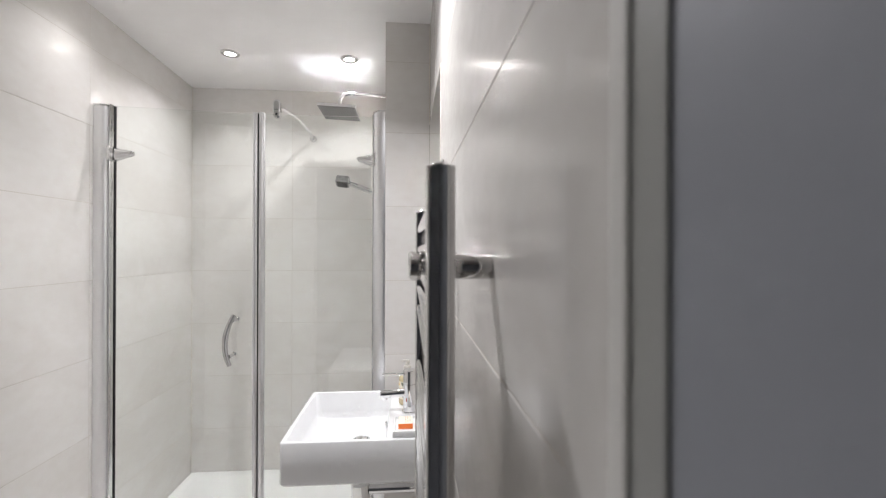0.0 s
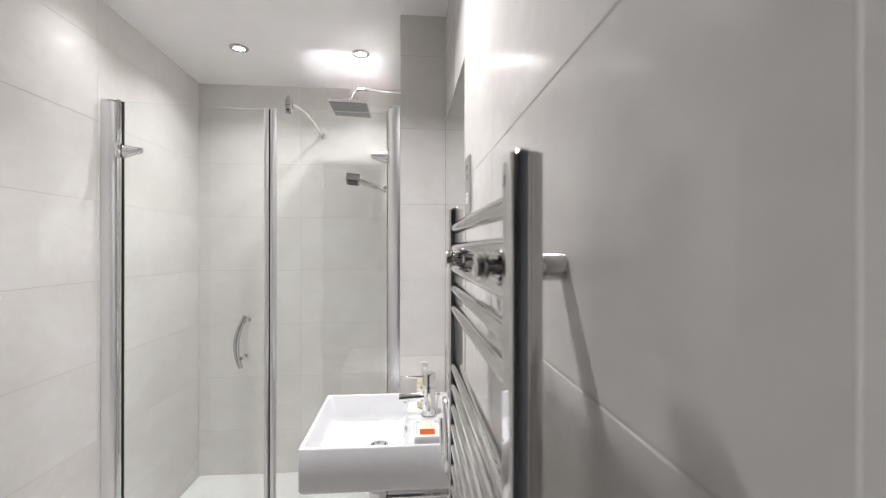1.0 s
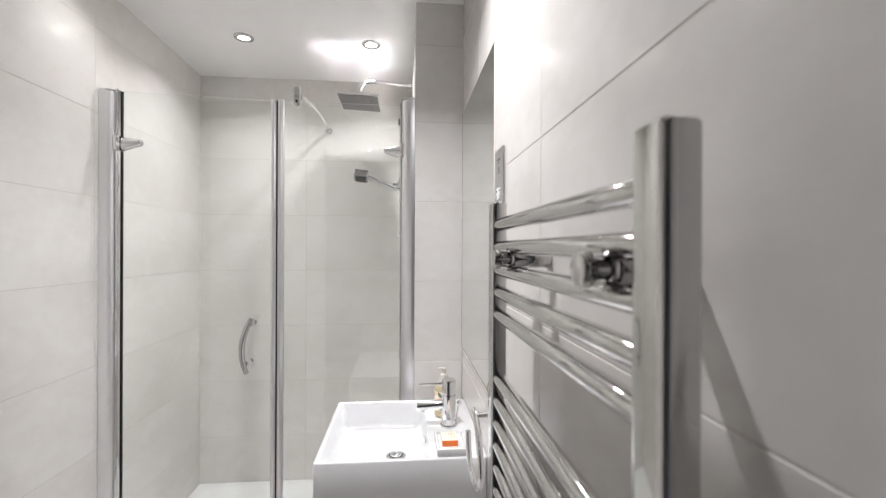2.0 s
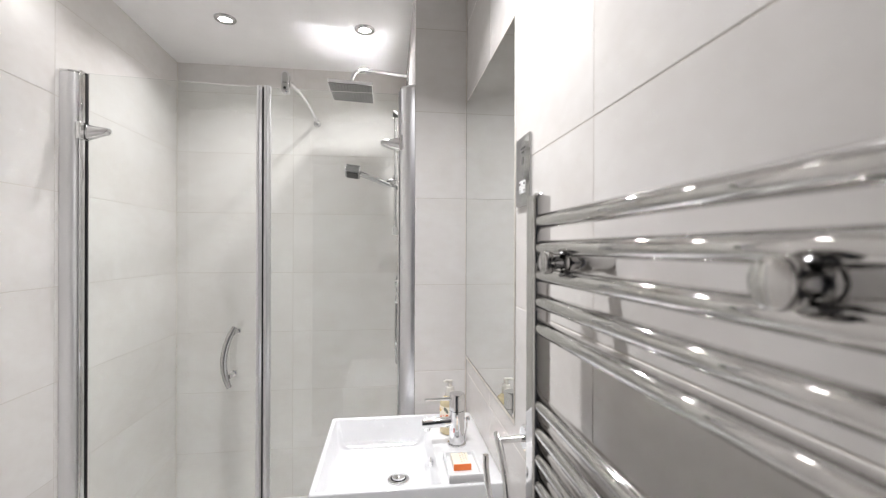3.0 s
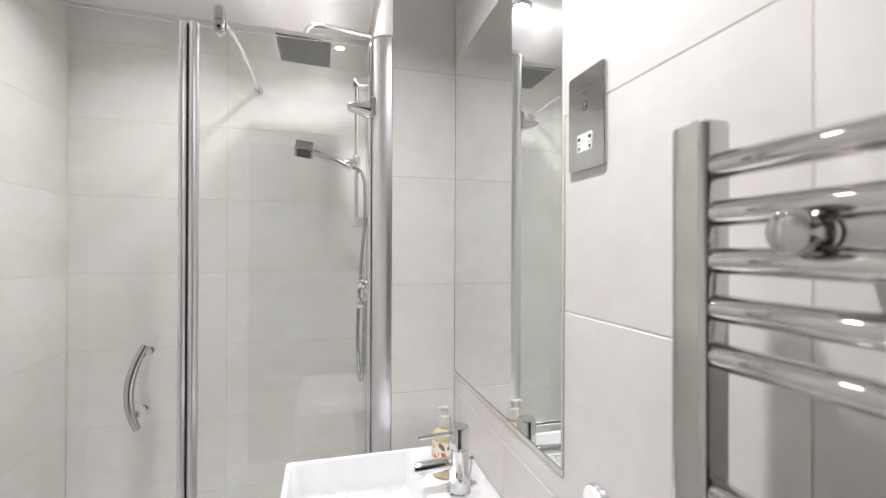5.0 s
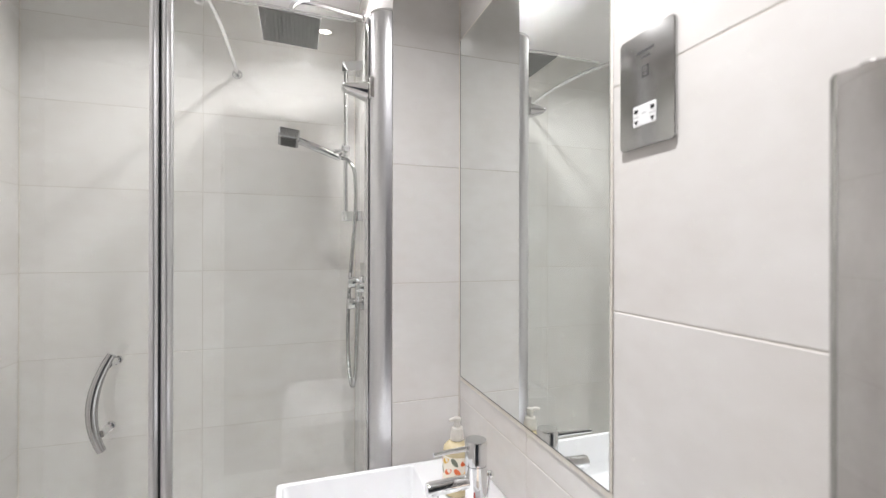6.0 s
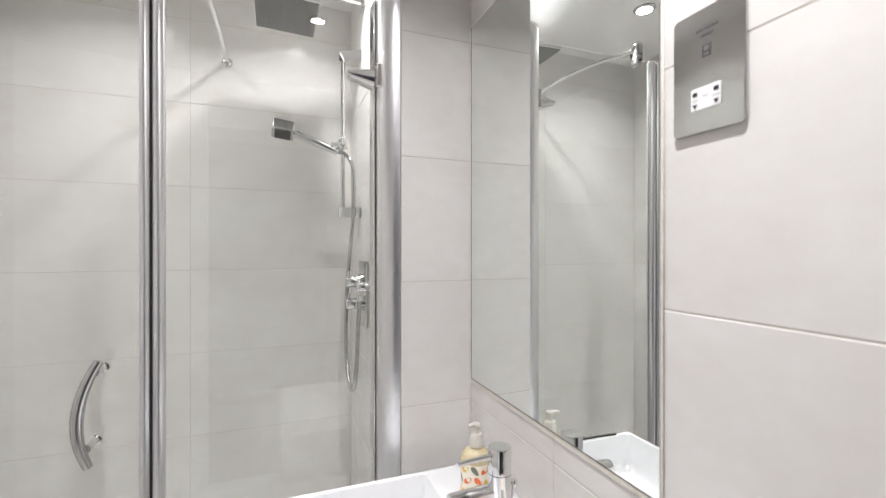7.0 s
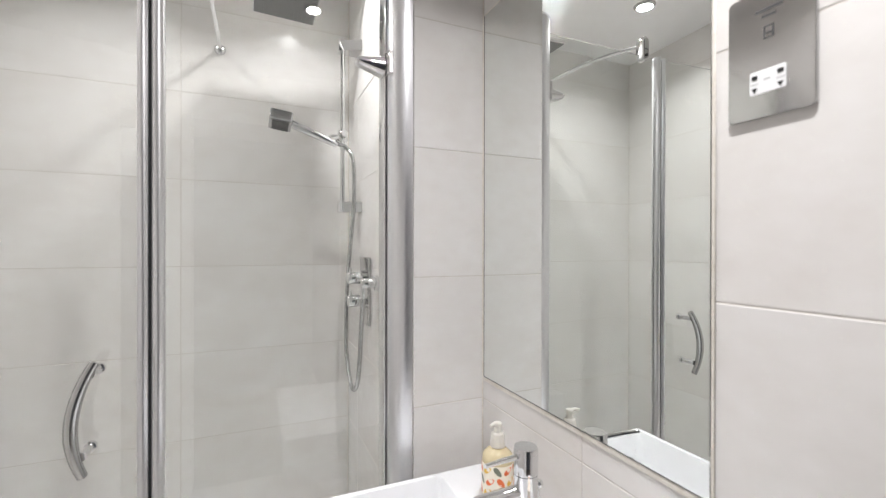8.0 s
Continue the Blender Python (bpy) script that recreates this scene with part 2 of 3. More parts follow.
wall_right = structure("wall_right", box(XR + 0.0007, XR + 0.12, YD, YP, 0, 2.40), M_GROUT, "bathroom wall of large cream tiles with thin grout joints")
wall_left = structure("wall_left", box(XL - 0.12, XL - 0.0007, 0.43, YB, 0, 2.40), M_GROUT, "bathroom and shower wall of large cream tiles")
wall_back = structure("wall_back", box(XL - 0.12, 0.12, YB + 0.0007, YB + 0.12, 0, 2.40), M_GROUT, "shower back wall of large cream tiles")
wall_pier = structure("wall_pier", box(XS + 0.0007, 0.12, YP + 0.0007, YB + 0.0009, 0, 2.40), M_GROUT, "tiled pier beside the shower")
floor = structure("floor", box(XL - 0.12, 0.12, 0.38, YB + 0.12, -0.1, 0.0), M_FLOOR, "pale tiled bathroom floor")

bm = bmesh.new()
cy = [0.30, 2.0, YB + 0.12]
lo_v = [[bm.verts.new((x, y, ceiling_z(y))) for x in (XL - 0.1, 0.1)] for y in cy]
hi_v = [[bm.verts.new((x, y, 2.46)) for x in (XL - 0.1, 0.1)] for y in cy]
for k in range(2):
    bm.faces.new((lo_v[k][0], lo_v[k][1], lo_v[k + 1][1], lo_v[k + 1][0]))
    bm.faces.new((hi_v[k][0], hi_v[k + 1][0], hi_v[k + 1][1], hi_v[k][1]))
    for e in (0, 1):
        bm.faces.new((lo_v[k][e], lo_v[k + 1][e], hi_v[k + 1][e], hi_v[k][e]))
bm.faces.new((lo_v[0][0], hi_v[0][0], hi_v[0][1], lo_v[0][1]))
bm.faces.new((lo_v[2][0], lo_v[2][1], hi_v[2][1], hi_v[2][0]))
ceiling = structure("ceiling", bm, M_CEIL, "plain white painted ceiling with recessed downlights", smooth=False)

for wall, x0, x1, y0, y1 in ((wall_pier, -0.0036, -0.0004, 1.9968, 1.9994), (wall_back, XL + 0.0003, XL + 0.0032, YB - 0.0032, YB - 0.0003),
                             (wall_back, XS - 0.0032, XS - 0.0003, YB - 0.0032, YB - 0.0003)):
    part("corner_sealant", box(x0, x1, y0, y1, 0.12, 2.33, 0.0008, 1), M_SEAL, wall, "cream sealant in the corner")

# doorway side: wall beside and over the opening, lining, and the grey hall outside
structure("wall_near", box(XL - 0.12, -0.84, 0.32, 0.43, 0, 2.40), M_CEIL, "plain painted wall beside the doorway")
structure("wall_over_door", box(-0.84, 0.12, 0.32, 0.383, 2.06, 2.40), M_CEIL, "plain painted wall over the doorway")
structure("wall_hall_right", box(0.0005, 0.12, -1.3, 0.3460, 0, 2.40), M_GREY, "blue-grey painted wall outside the doorway")
structure("wall_hall_left", box(XL - 0.12, XL, -1.3, 0.318, 0, 2.40), M_GREY, "blue-grey painted hall wall")
structure("wall_hall_end", box(XL - 0.12, 0.12, -1.42, -1.302, 0, 2.40), M_GREY, "blue-grey painted hall wall")
structure("ceiling_hall", box(XL - 0.12, 0.12, -1.42, 0.298, 2.345, 2.46), M_CEIL, "plain white hall ceiling")
structure("floor_hall", box(XL - 0.12, 0.12, -1.42, 0.378, -0.1, 0.0), M_HALLFLOOR, "brown carpeted hall floor")
door_frame = structure("door_frame", box(-0.001, 0.10, 0.342, 0.3733, 0, 2.055, 0.001), M_LINING, "grey painted door lining")
part("edge_trim", box(-0.003, 0.05, 0.3660, 0.3846, 0, 2.34, 0.003), M_WHITE, door_frame, "white tile edge trim")
structure("skirting", box(-0.012, 0.001, -1.3, 0.316, 0, 0.12, 0.004), M_WHITE, "white skirting board")

# shower tray
bm = bmesh.new()
tx0, tx1, ty0, ty1 = XL + 0.001, XS - 0.001, 1.995, YB - 0.001
loops = []
for inset, z in ((0.0, 0.0), (0.0, 0.125), (0.006, 0.131), (0.045, 0.131), (0.06, 0.124), (0.11, 0.112), (0.30, 0.106)):
    loops.append([bm.verts.new(p) for p in ((tx0 + inset, ty0 + inset, z), (tx1 - inset, ty0 + inset, z), (tx1 - inset, ty1 - inset, z), (tx0 + inset, ty1 - inset, z))])
for a, b in zip(loops, loops[1:]):
    for k in range(4):
        bm.faces.new((a[k], a[(k + 1) % 4], b[(k + 1) % 4], b[k]))
bm.faces.new(loops[-1])
bm.faces.new(loops[0][::-1])
tray = tagged(thing("shower_tray", "white acrylic shower tray with a raised rim", "shower tray"), "")
part("tray", bm, M_ACRYLIC, tray, angle=30)
part("waste_cover", turned([(0, 0.118), (0.04, 0.118), (0.045, 0.114), (0.045, 0.106), (0, 0.106)], 32, Matrix.Translation((-0.75, 2.40, 0))), M_CHROME, tray)


# ---- downlights ----
def downlight(at):
    t = thing("downlight", "round recessed ceiling downlight with a brushed chrome rim, lit", "downlight", at, "ceiling downlights")
    part("rim", turned([(0.0235, -0.001), (0.0255, -0.006), (0.033, -0.0075), (0.040, -0.005), (0.043, -0.001), (0.043, 0.004), (0.0235, 0.004), (0.0235, -0.001)], 40), M_STEEL, t)
    part("lamp_face", turned([(0, -0.003), (0.016, -0.0032), (0.0232, -0.002), (0.0232, 0.002), (0, 0.002)], 32), M_EMIT, t, "glowing lamp face")
    return t


first = downlight((LAMPS[0][0], LAMPS[0][1], ceiling_z(LAMPS[0][1])))
for lx, ly in LAMPS[1:]:
    copy_thing(first, Matrix.Translation((lx, ly, ceiling_z(ly))))

# ---- wall mirror ----
mirror = thing("wall_mirror", "frameless rectangular mirror sealed to the tiled wall", "mirror", (0, 1.7, 1.02))
part("mirror_glass", box(-0.0022, -0.0004, 1.4068 - 1.7, 1.992 - 1.7, 0.003, 0.903, 0.0005, 1), M_MIRROR, mirror, smooth=False)
for y0, y1, z0, z1 in ((1.4010, 1.9965, -0.0075, 0.0026), (1.4010, 1.9965, 0.9035, 0.9075), (1.4010, 1.4065, 0.0028, 0.9033), (1.9925, 1.9965, 0.0028, 0.9033)):
    part("sealant", box(-0.0020, -0.0003, y0 - 1.7, y1 - 1.7, z0, z1, 0.0008, 1), M_SEAL, mirror, "cream sealant line")

for y0, y1, z0, z1 in ((1.4070, 1.9918, 0.0031, 0.0044), (1.9900, 1.9918, 0.0046, 0.9028)):
    part("mirror_edge", box(-0.0026, -0.0021, y0 - 1.7, y1 - 1.7, z0, z1), M_EDGE, mirror, "thin dark line along the mirror's edge", smooth=False)

# ---- shaver socket ----
def rounded_plate(x0, x1, hy_, hz_, r, yc=0.0, zc=0.0, ease=0.0012, n=6):
    """A flat plate facing -x with rounded corners and an eased front edge."""
    bm = bmesh.new()
    loops_ = []
    for x, inset in ((x1, 0.0), (x0 + ease, 0.0), (x0 + ease * 0.3, ease * 0.35), (x0, ease)):
        pts_ = []
        for sy, sz, a0 in ((1, 1, 0), (-1, 1, 90), (-1, -1, 180), (1, -1, 270)):
            for k in range(n):
                an = radians(a0 + 90 * k / (n - 1))
                rr = max(r - inset, 0.0003)
                pts_.append(bm.verts.new((x, yc + sy * (hy_ - r) + rr * math.cos(an), zc + sz * (hz_ - r) + rr * math.sin(an))))
        loops_.append(pts_)
    for p, q in zip(loops_, loops_[1:]):
        for k in range(len(p)):
            j = (k + 1) % len(p)
            bm.faces.new((p[k], p[j], q[j], q[k]))
    bm.faces.new(loops_[0][::-1])
    bm.faces.new(loops_[-1])
    return bm


sock = thing("shaver_socket", "brushed steel shaver socket plate with a white insert", "shaver socket", (0, 1.3392, 1.5645))
part("plate", rounded_plate(-0.0046, -0.0006, 0.0448, 0.0725, 0.0065), M_PLATE, sock, angle=10)
ins = part("insert", rounded_plate(-0.0056, -0.0040, 0.0188, 0.0132, 0.0022, 0.0008, -0.0325, 0.0005), M_PLASTIC, sock, "white plastic insert", angle=10)
for yy in (-0.0125, 0.0140):
    part("pin_hole", box(-0.0060, -0.0055, yy - 0.0030, yy + 0.0030, -0.0285, -0.0240, 0.0006, 1), M_PIN, ins)
    bm = turned([(0, 0), (0.0036, 0), (0.0036, 0.0005), (0, 0.0005)], 3, Matrix.Translation((-0.0060, yy, -0.0400)) @ ALONG_X)
    part("pin_hole", bm, M_PIN, ins, smooth=False)
for yy, zz, w in ((-0.0125, -0.0335, 0.009), (0.0140, -0.0335, 0.008), (0.0012, -0.0305, 0.007)):
    part("printed_bar", box(-0.0058, -0.0055, yy - w / 2, yy + w / 2, zz - 0.0009, zz + 0.0009), M_FAINT, ins, "faint grey print", smooth=False)
for z, w, h in ((0.0475, 0.028, 0.0034), (0.0400, 0.015, 0.0028)):
    part("printed_bar", box(-0.0049, -0.0045, -w / 2, w / 2, z - h / 2, z + h / 2), M_PRINT, sock, smooth=False)
symbol = part("printed_symbol", box(-0.0049, -0.0045, -0.0055, 0.0055, 0.0145, 0.0290), M_PRINT, sock, smooth=False)
for zz, hh in ((0.0240, 0.0030), (0.0175, 0.0016)):
    part("shaver_mark", box(-0.0052, -0.0048, -0.0035, 0.0030, zz - hh, zz + hh), M_PLATE, symbol, smooth=False)


# ---- towel radiator ----
rad = thing("towel_radiator", "chrome ladder towel radiator with bowed bars on the tiled wall", "towel radiator", (0, 0.857, 0.40))


def rp(bm):
    bmesh.ops.transform(bm, matrix=Matrix.Translation((0, -0.857, -0.40)), verts=bm.verts[:])
    return bm


for y0 in (0.577, 1.066):
    post = part("post", rp(soft_box(-0.0755, -0.0490, y0, y0 + 0.038, 0.40, 1.480, power=7)), M_RAD, rad)
    part("bleed_cap", rp(turned([(0, 0.005), (0.006, 0.005), (0.008, 0.003), (0.008, -0.003), (0, -0.003)], 20, Matrix.Translation((-0.062, y0 + 0.019, 1.480)))), M_RAD, post)
BARS = [1.4430 - 0.0384 * k for k in range(5)] + [1.1785 - 0.0384 * k for k in range(8)] + [0.795 - 0.0384 * k for k in range(8)]
for z in BARS:
    part("bar", rp(tube(arc((-0.062, 0.612, z), (-0.062, 1.069, z), (-0.001, 0, 0), 12), 0.0110, 24)), M_RAD, rad)
for y, z in ((0.670, 1.386), (0.994, 1.386), (0.670, 0.62), (0.994, 0.62)):
    br = part("wall_bracket", rp(turned([(0, 0.0), (0.0138, 0.0), (0.0138, -0.0560), (0.0128, -0.0575), (0, -0.0575)][::-1], 28, Matrix.Translation((-0.0005, y, z)) @ ALONG_X)), M_RAD, rad)
    part("bracket_neck", rp(turned([(0, -0.0769), (0.0090, -0.0769), (0.0082, -0.067), (0.0090, -0.0577), (0, -0.0577)], 20, Matrix.Translation((0, y, z)) @ ALONG_X)), M_HEAD, br, "grey metal neck")
    part("bracket_collar", rp(turned([(0.0090, -0.0640), (0.0118, -0.0638), (0.0124, -0.0615), (0.0118, -0.0590), (0.0090, -0.0588)], 28, Matrix.Translation((0, y, z)) @ ALONG_X)), M_RAD, br)
    part("bracket_cap", rp(turned([(0, -0.0905), (0.0118, -0.0902), (0.0142, -0.0888), (0.0150, -0.0860), (0.0147, -0.0795), (0.0128, -0.0775), (0, -0.0770)], 28, Matrix.Translation((0, y, z)) @ ALONG_X)), M_RAD, br)

# ---- basin ----
BX0, BX1, BY0, BY1, BZ0, BZ1 = -0.459, -0.001, 1.477, 1.929, 0.711, 0.844
basin = thing("wash_basin", "white square wall-hung ceramic wash basin with a tap ledge", "wash basin", (-0.22, 1.70, BZ0))
bm = bmesh.new()


def ring(x0, x1, y0, y1, z, r, n=5):
    pts = []
    for cx, cyy, a0 in ((x1 - r, y1 - r, 0), (x0 + r, y1 - r, 90), (x0 + r, y0 + r, 180), (x1 - r, y0 + r, 270)):
        for k in range(n):
            a = radians(a0 + 90 * k / (n - 1))
            pts.append(bm.verts.new((cx + r * math.cos(a) + 0.22, cyy + r * math.sin(a) - 1.70, z - BZ0)))
    return pts


rings = [ring(BX0 + 0.012, BX1, BY0 + 0.012, BY1 - 0.012, BZ0, 0.006), ring(BX0 + 0.006, BX1, BY0 + 0.006, BY1 - 0.006, BZ0 + 0.004, 0.008),
         ring(BX0, BX1, BY0, BY1, BZ0 + 0.012, 0.008), ring(BX0, BX1, BY0, BY1, BZ1 - 0.004, 0.008), ring(BX0 + 0.0012, BX1, BY0 + 0.0012, BY1 - 0.0012, BZ1 - 0.0012, 0.008),
         ring(BX0 + 0.004, BX1 - 0.001, BY0 + 0.004, BY1 - 0.004, BZ1, 0.007),
         ring(BX0 + 0.011, -0.150, BY0 + 0.011, BY1 - 0.011, BZ1, 0.010), ring(BX0 + 0.014, -0.153, BY0 + 0.014, BY1 - 0.014, BZ1 - 0.003, 0.012),
         ring(BX0 + 0.020, -0.158, BY0 + 0.022, BY1 - 0.022, BZ1 - 0.070, 0.02), ring(BX0 + 0.032, -0.168, BY0 + 0.034, BY1 - 0.034, BZ1 - 0.090, 0.03),
         ring(BX0 + 0.060, -0.195, BY0 + 0.065, BY1 - 0.065, BZ1 - 0.097, 0.03), ring(-0.29, -0.22, 1.66, 1.74, BZ1 - 0.1005, 0.03)]
for a, b in zip(rings, rings[1:]):
    for k in range(len(a)):
        j = (k + 1) % len(a)
        bm.faces.new((a[k], a[j], b[j], b[k]))
bm.faces.new(rings[0][::-1])
bm.faces.new(rings[-1])
part("bowl", bm, M_CERAMIC, basin, angle=50)
part("waste_plug", turned([(0, 0.0105), (0.012, 0.0098), (0.0185, 0.0070), (0.0195, 0.0045), (0.0192, 0.0010), (0.0, 0.0005)], 32, Matrix.Translation((-0.248 + 0.22, 1.708 - 1.70, BZ1 - 0.1005 - BZ0 + 0.004))), M_CHROME, basin, "chrome plug")
part("waste_ring", turned([(0.0225, 0.0022), (0.0285, 0.0026), (0.0315, 0.0006), (0.0320, -0.0025), (0.0225, -0.0025), (0.0225, 0.0022)], 32, Matrix.Translation((-0.028, 0.008, BZ1 - 0.1005 - BZ0 + 0.004))), M_CHROME, basin, "chrome waste ring")
part("waste_gap", turned([(0, -0.0020), (0.0224, -0.0020), (0.0224, -0.0010), (0, -0.0010)], 32, Matrix.Translation((-0.028, 0.008, BZ1 - 0.1005 - BZ0 + 0.004))), M_PIN, basin, "dark gap round the plug")
part("overflow_ring", turned([(0.0075, 0.0), (0.0115, 0.0), (0.0125, -0.003), (0.0105, -0.006), (0.0080, -0.005), (0.0075, 0.0)], 24, Matrix.Translation((-0.158 + 0.22, 1.655 - 1.70, BZ1 - 0.028 - BZ0)) @ ALONG_X), M_CHROME, basin, "chrome overflow ring")

part("overflow_hole", turned([(0, -0.0008), (0.0074, -0.0008), (0.0074, 0.0006), (0, 0.0006)], 20, Matrix.Translation((-0.1575 + 0.22, 1.655 - 1.70, BZ1 - 0.028 - BZ0)) @ ALONG_X), M_PIN, basin)
trap = thing("basin_waste_pipe", "chrome bottle trap and pipes under the wash basin", "waste pipe", (-0.25, 1.70, 0.709))
part("tail_pipe", turned([(0, 0), (0.017, 0), (0.017, -0.10), (0, -0.10)], 24), M_CHROME, trap)
part("trap_bottle", turned([(0, -0.10), (0.024, -0.10), (0.032, -0.108), (0.032, -0.20), (0.024, -0.21), (0, -0.21)], 28), M_CHROME, trap)
part("wall_pipe", tube([(0.03, 0, -0.13), (0.249, 0, -0.13)], 0.016, 20), M_CHROME, trap)
part("collar", turned([(0, -0.002), (0.026, -0.002), (0.026, -0.02), (0, -0.02)], 24), M_CHROME, trap)
rail_b = thing("basin_support_rail", "chrome rail fixed beneath the wash basin", "rail", (-0.11, 1.56, 0.689))
part("rail", tube([(-0.16, 0, 0), (0.109, 0, 0)], 0.008, 16), M_CHROME, rail_b)
part("wall_flange", turned([(0, 0), (0.02, 0), (0.02, 0.006), (0, 0.006)], 20, Matrix.Translation((0.1035, 0, 0)) @ ALONG_X), M_CHROME, rail_b)
part("hanger", turned([(0, 0.0), (0.005, 0.0), (0.005, 0.021), (0, 0.021)], 12, Matrix.Translation((-0.12, 0, 0))), M_CHROME, rail_b)

# tap
TX, TY = -0.083, 1.692
tap = thing("basin_tap", "chrome single-lever mixer tap on the basin ledge", "tap", (TX, TY, BZ1))
part("body", turned([(0, 0), (0.0255, 0), (0.0255, 0.004), (0.0205, 0.006), (0.0205, 0.0885), (0, 0.0885)], 36), M_CHROME, tap)
cap = part("lever_cap", turned([(0, 0.0891), (0.0202, 0.0891), (0.0207, 0.0896), (0.021, 0.129), (0.0195, 0.1315), (0, 0.132)], 36), M_CHROME, tap)
part("lever", tube([(-0.017, -0.003, 0.119), (-0.055, -0.011, 0.122), (-0.088, -0.018, 0.1235)], [0.0048, 0.0042, 0.0034], 12), M_CHROME, cap)
sp_ = part("spout", tube([(-0.015, 0, 0.060), (-0.088, 0.004, 0.055), (-0.094, 0.004, 0.0548)], [0.0125, 0.0125, 0.0115], 24), M_CHROME, tap)
part("aerator", turned([(0, 0), (0.008, 0), (0.009, 0.002), (0.009, 0.012), (0, 0.012)], 20, Matrix.Translation((-0.080, 0.003, 0.038))), M_CHROME, sp_)
part("red_marker", box(-0.0016, 0.0016, -0.0211, -0.0200, 0.037, 0.048, 0.0003, 1, Matrix.Rotation(radians(-30), 4, "Z")), M_RED, tap, "small red hot-water mark")
rod = part("popup_rod", tube([(0.022, 0.004, 0.004), (0.030, 0.004, 0.058)], 0.0022, 10), M_CHROME, tap)
part("rod_knob", turned([(0, -0.007), (0.005, -0.005), (0.007, 0.0), (0.005, 0.005), (0, 0.007)], 16, Matrix.Translation((0.031, 0.004, 0.063))), M_CHROME, rod)

tap.scale = (1.06, 1.06, 1.105)

# soap bottle
bot = thing("soap_bottle", "pump bottle of pale yellow liquid soap with a leaf-printed label", "soap bottle", (-0.091, 1.776, BZ1))
part("bottle", turned([(0, 0.001), (0.026, 0.001), (0.029, 0.004), (0.029, 0.085), (0.027, 0.094), (0.018, 0.102), (0.012, 0.105), (0.012, 0.108), (0, 0.108)], 32), M_SOAP, bot)
part("label", turned([(0.0293, 0.022), (0.0296, 0.022), (0.0296, 0.080), (0.0293, 0.080)], 40), M_LABEL, bot, "cream label with printed leaves")
pump = part("pump", turned([(0, 0.1065), (0.0142, 0.1065), (0.0140, 0.114), (0.0125, 0.126), (0.0115, 0.130), (0.0070, 0.132), (0.0066, 0.142), (0.0082, 0.1435), (0.0078, 0.149), (0, 0.1505)], 24), M_PUMP, bot, "white pump top")
part("nozzle", tube([(0, 0, 0.1462), (-0.012, -0.004, 0.1485), (-0.019, -0.006, 0.1470)], [0.0046, 0.0038, 0.0030], 12), M_PUMP, pump)
bot.scale = (1.04, 1.04, 1.06)
leaf_mats = [M_LEAF_O, M_LEAF_Y, M_LEAF_G, M_LEAF_O]
for i in range(9):
    for j in range(3):
        a0, z0 = radians(40 * i + (12 if j % 2 else 0)), 0.032 + 0.0195 * j
        bm = bmesh.new()
        tilt = radians(32 if (i % 2) else -48)
        vs = []
        for k in range(10):
            an = 2 * math.pi * k / 10
            u, v = 0.0102 * math.cos(an), 0.0050 * math.sin(an) * (1 - 0.25 * math.cos(an))
            uu, vv = u * math.cos(tilt) - v * math.sin(tilt), u * math.sin(tilt) + v * math.cos(tilt)
            a = a0 + uu / 0.0299
            vs.append(bm.verts.new((0.0299 * math.cos(a), 0.0299 * math.sin(a), z0 + vv)))
        bm.faces.new(vs)
        part("printed_leaf", bm, leaf_mats[(i + 2 * j) % 4], bot.children[1], smooth=False)

# soap dish and wrapped soap
dish = thing("soap_dish", "white rectangular ceramic soap dish on the basin ledge", "soap dish", (-0.092, 1.546, BZ1))
bm = bmesh.new()
lps = []
for ins_, z in ((0.002, 0.0), (0.0, 0.003), (0.0, 0.018), (0.001, 0.020), (0.006, 0.020), (0.009, 0.013), (0.014, 0.0115)):
    x, y = 0.0425 - ins_, 0.061 - ins_
    lps.append([bm.verts.new(p) for p in ((-x, -y, z), (x, -y, z), (x, y, z), (-x, y, z))])
for a, b in zip(lps, lps[1:]):
    for k in range(4):
        bm.faces.new((a[k], a[(k + 1) % 4], b[(k + 1) % 4], b[k]))
bm.faces.new(lps[-1])
bm.faces.new(lps[0][::-1])
part("dish", bm, M_CERAMIC, dish, angle=50)
soap = thing("wrapped_soap", "small wrapped soap with an orange end lying in the dish", "soap", (-0.096, 1.548, BZ1 + 0.0116))
part("wrapper", box(-0.022, 0.022, -0.024, 0.034, 0, 0.016, 0.002, 2), M_BARSOAP, soap)
part("wrapper_end", box(-0.022, 0.022, -0.0265, -0.0245, 0.0003, 0.0157, 0.0006, 1), M_ORANGE, soap, "orange wrapper end")
for i in range(5):
    for j in range(3):
        part("printed_leaf", box(0.007 * j - 0.0012, 0.007 * j + 0.0012 + 0.0006 * (i % 2), -0.014 + 0.0105 * i + 0.003 * (j % 2) - 0.0012, -0.014 + 0.0105 * i + 0.003 * (j % 2) + 0.0016, 0.0161, 0.0164), leaf_mats[(i + j) % 4], soap, smooth=False)

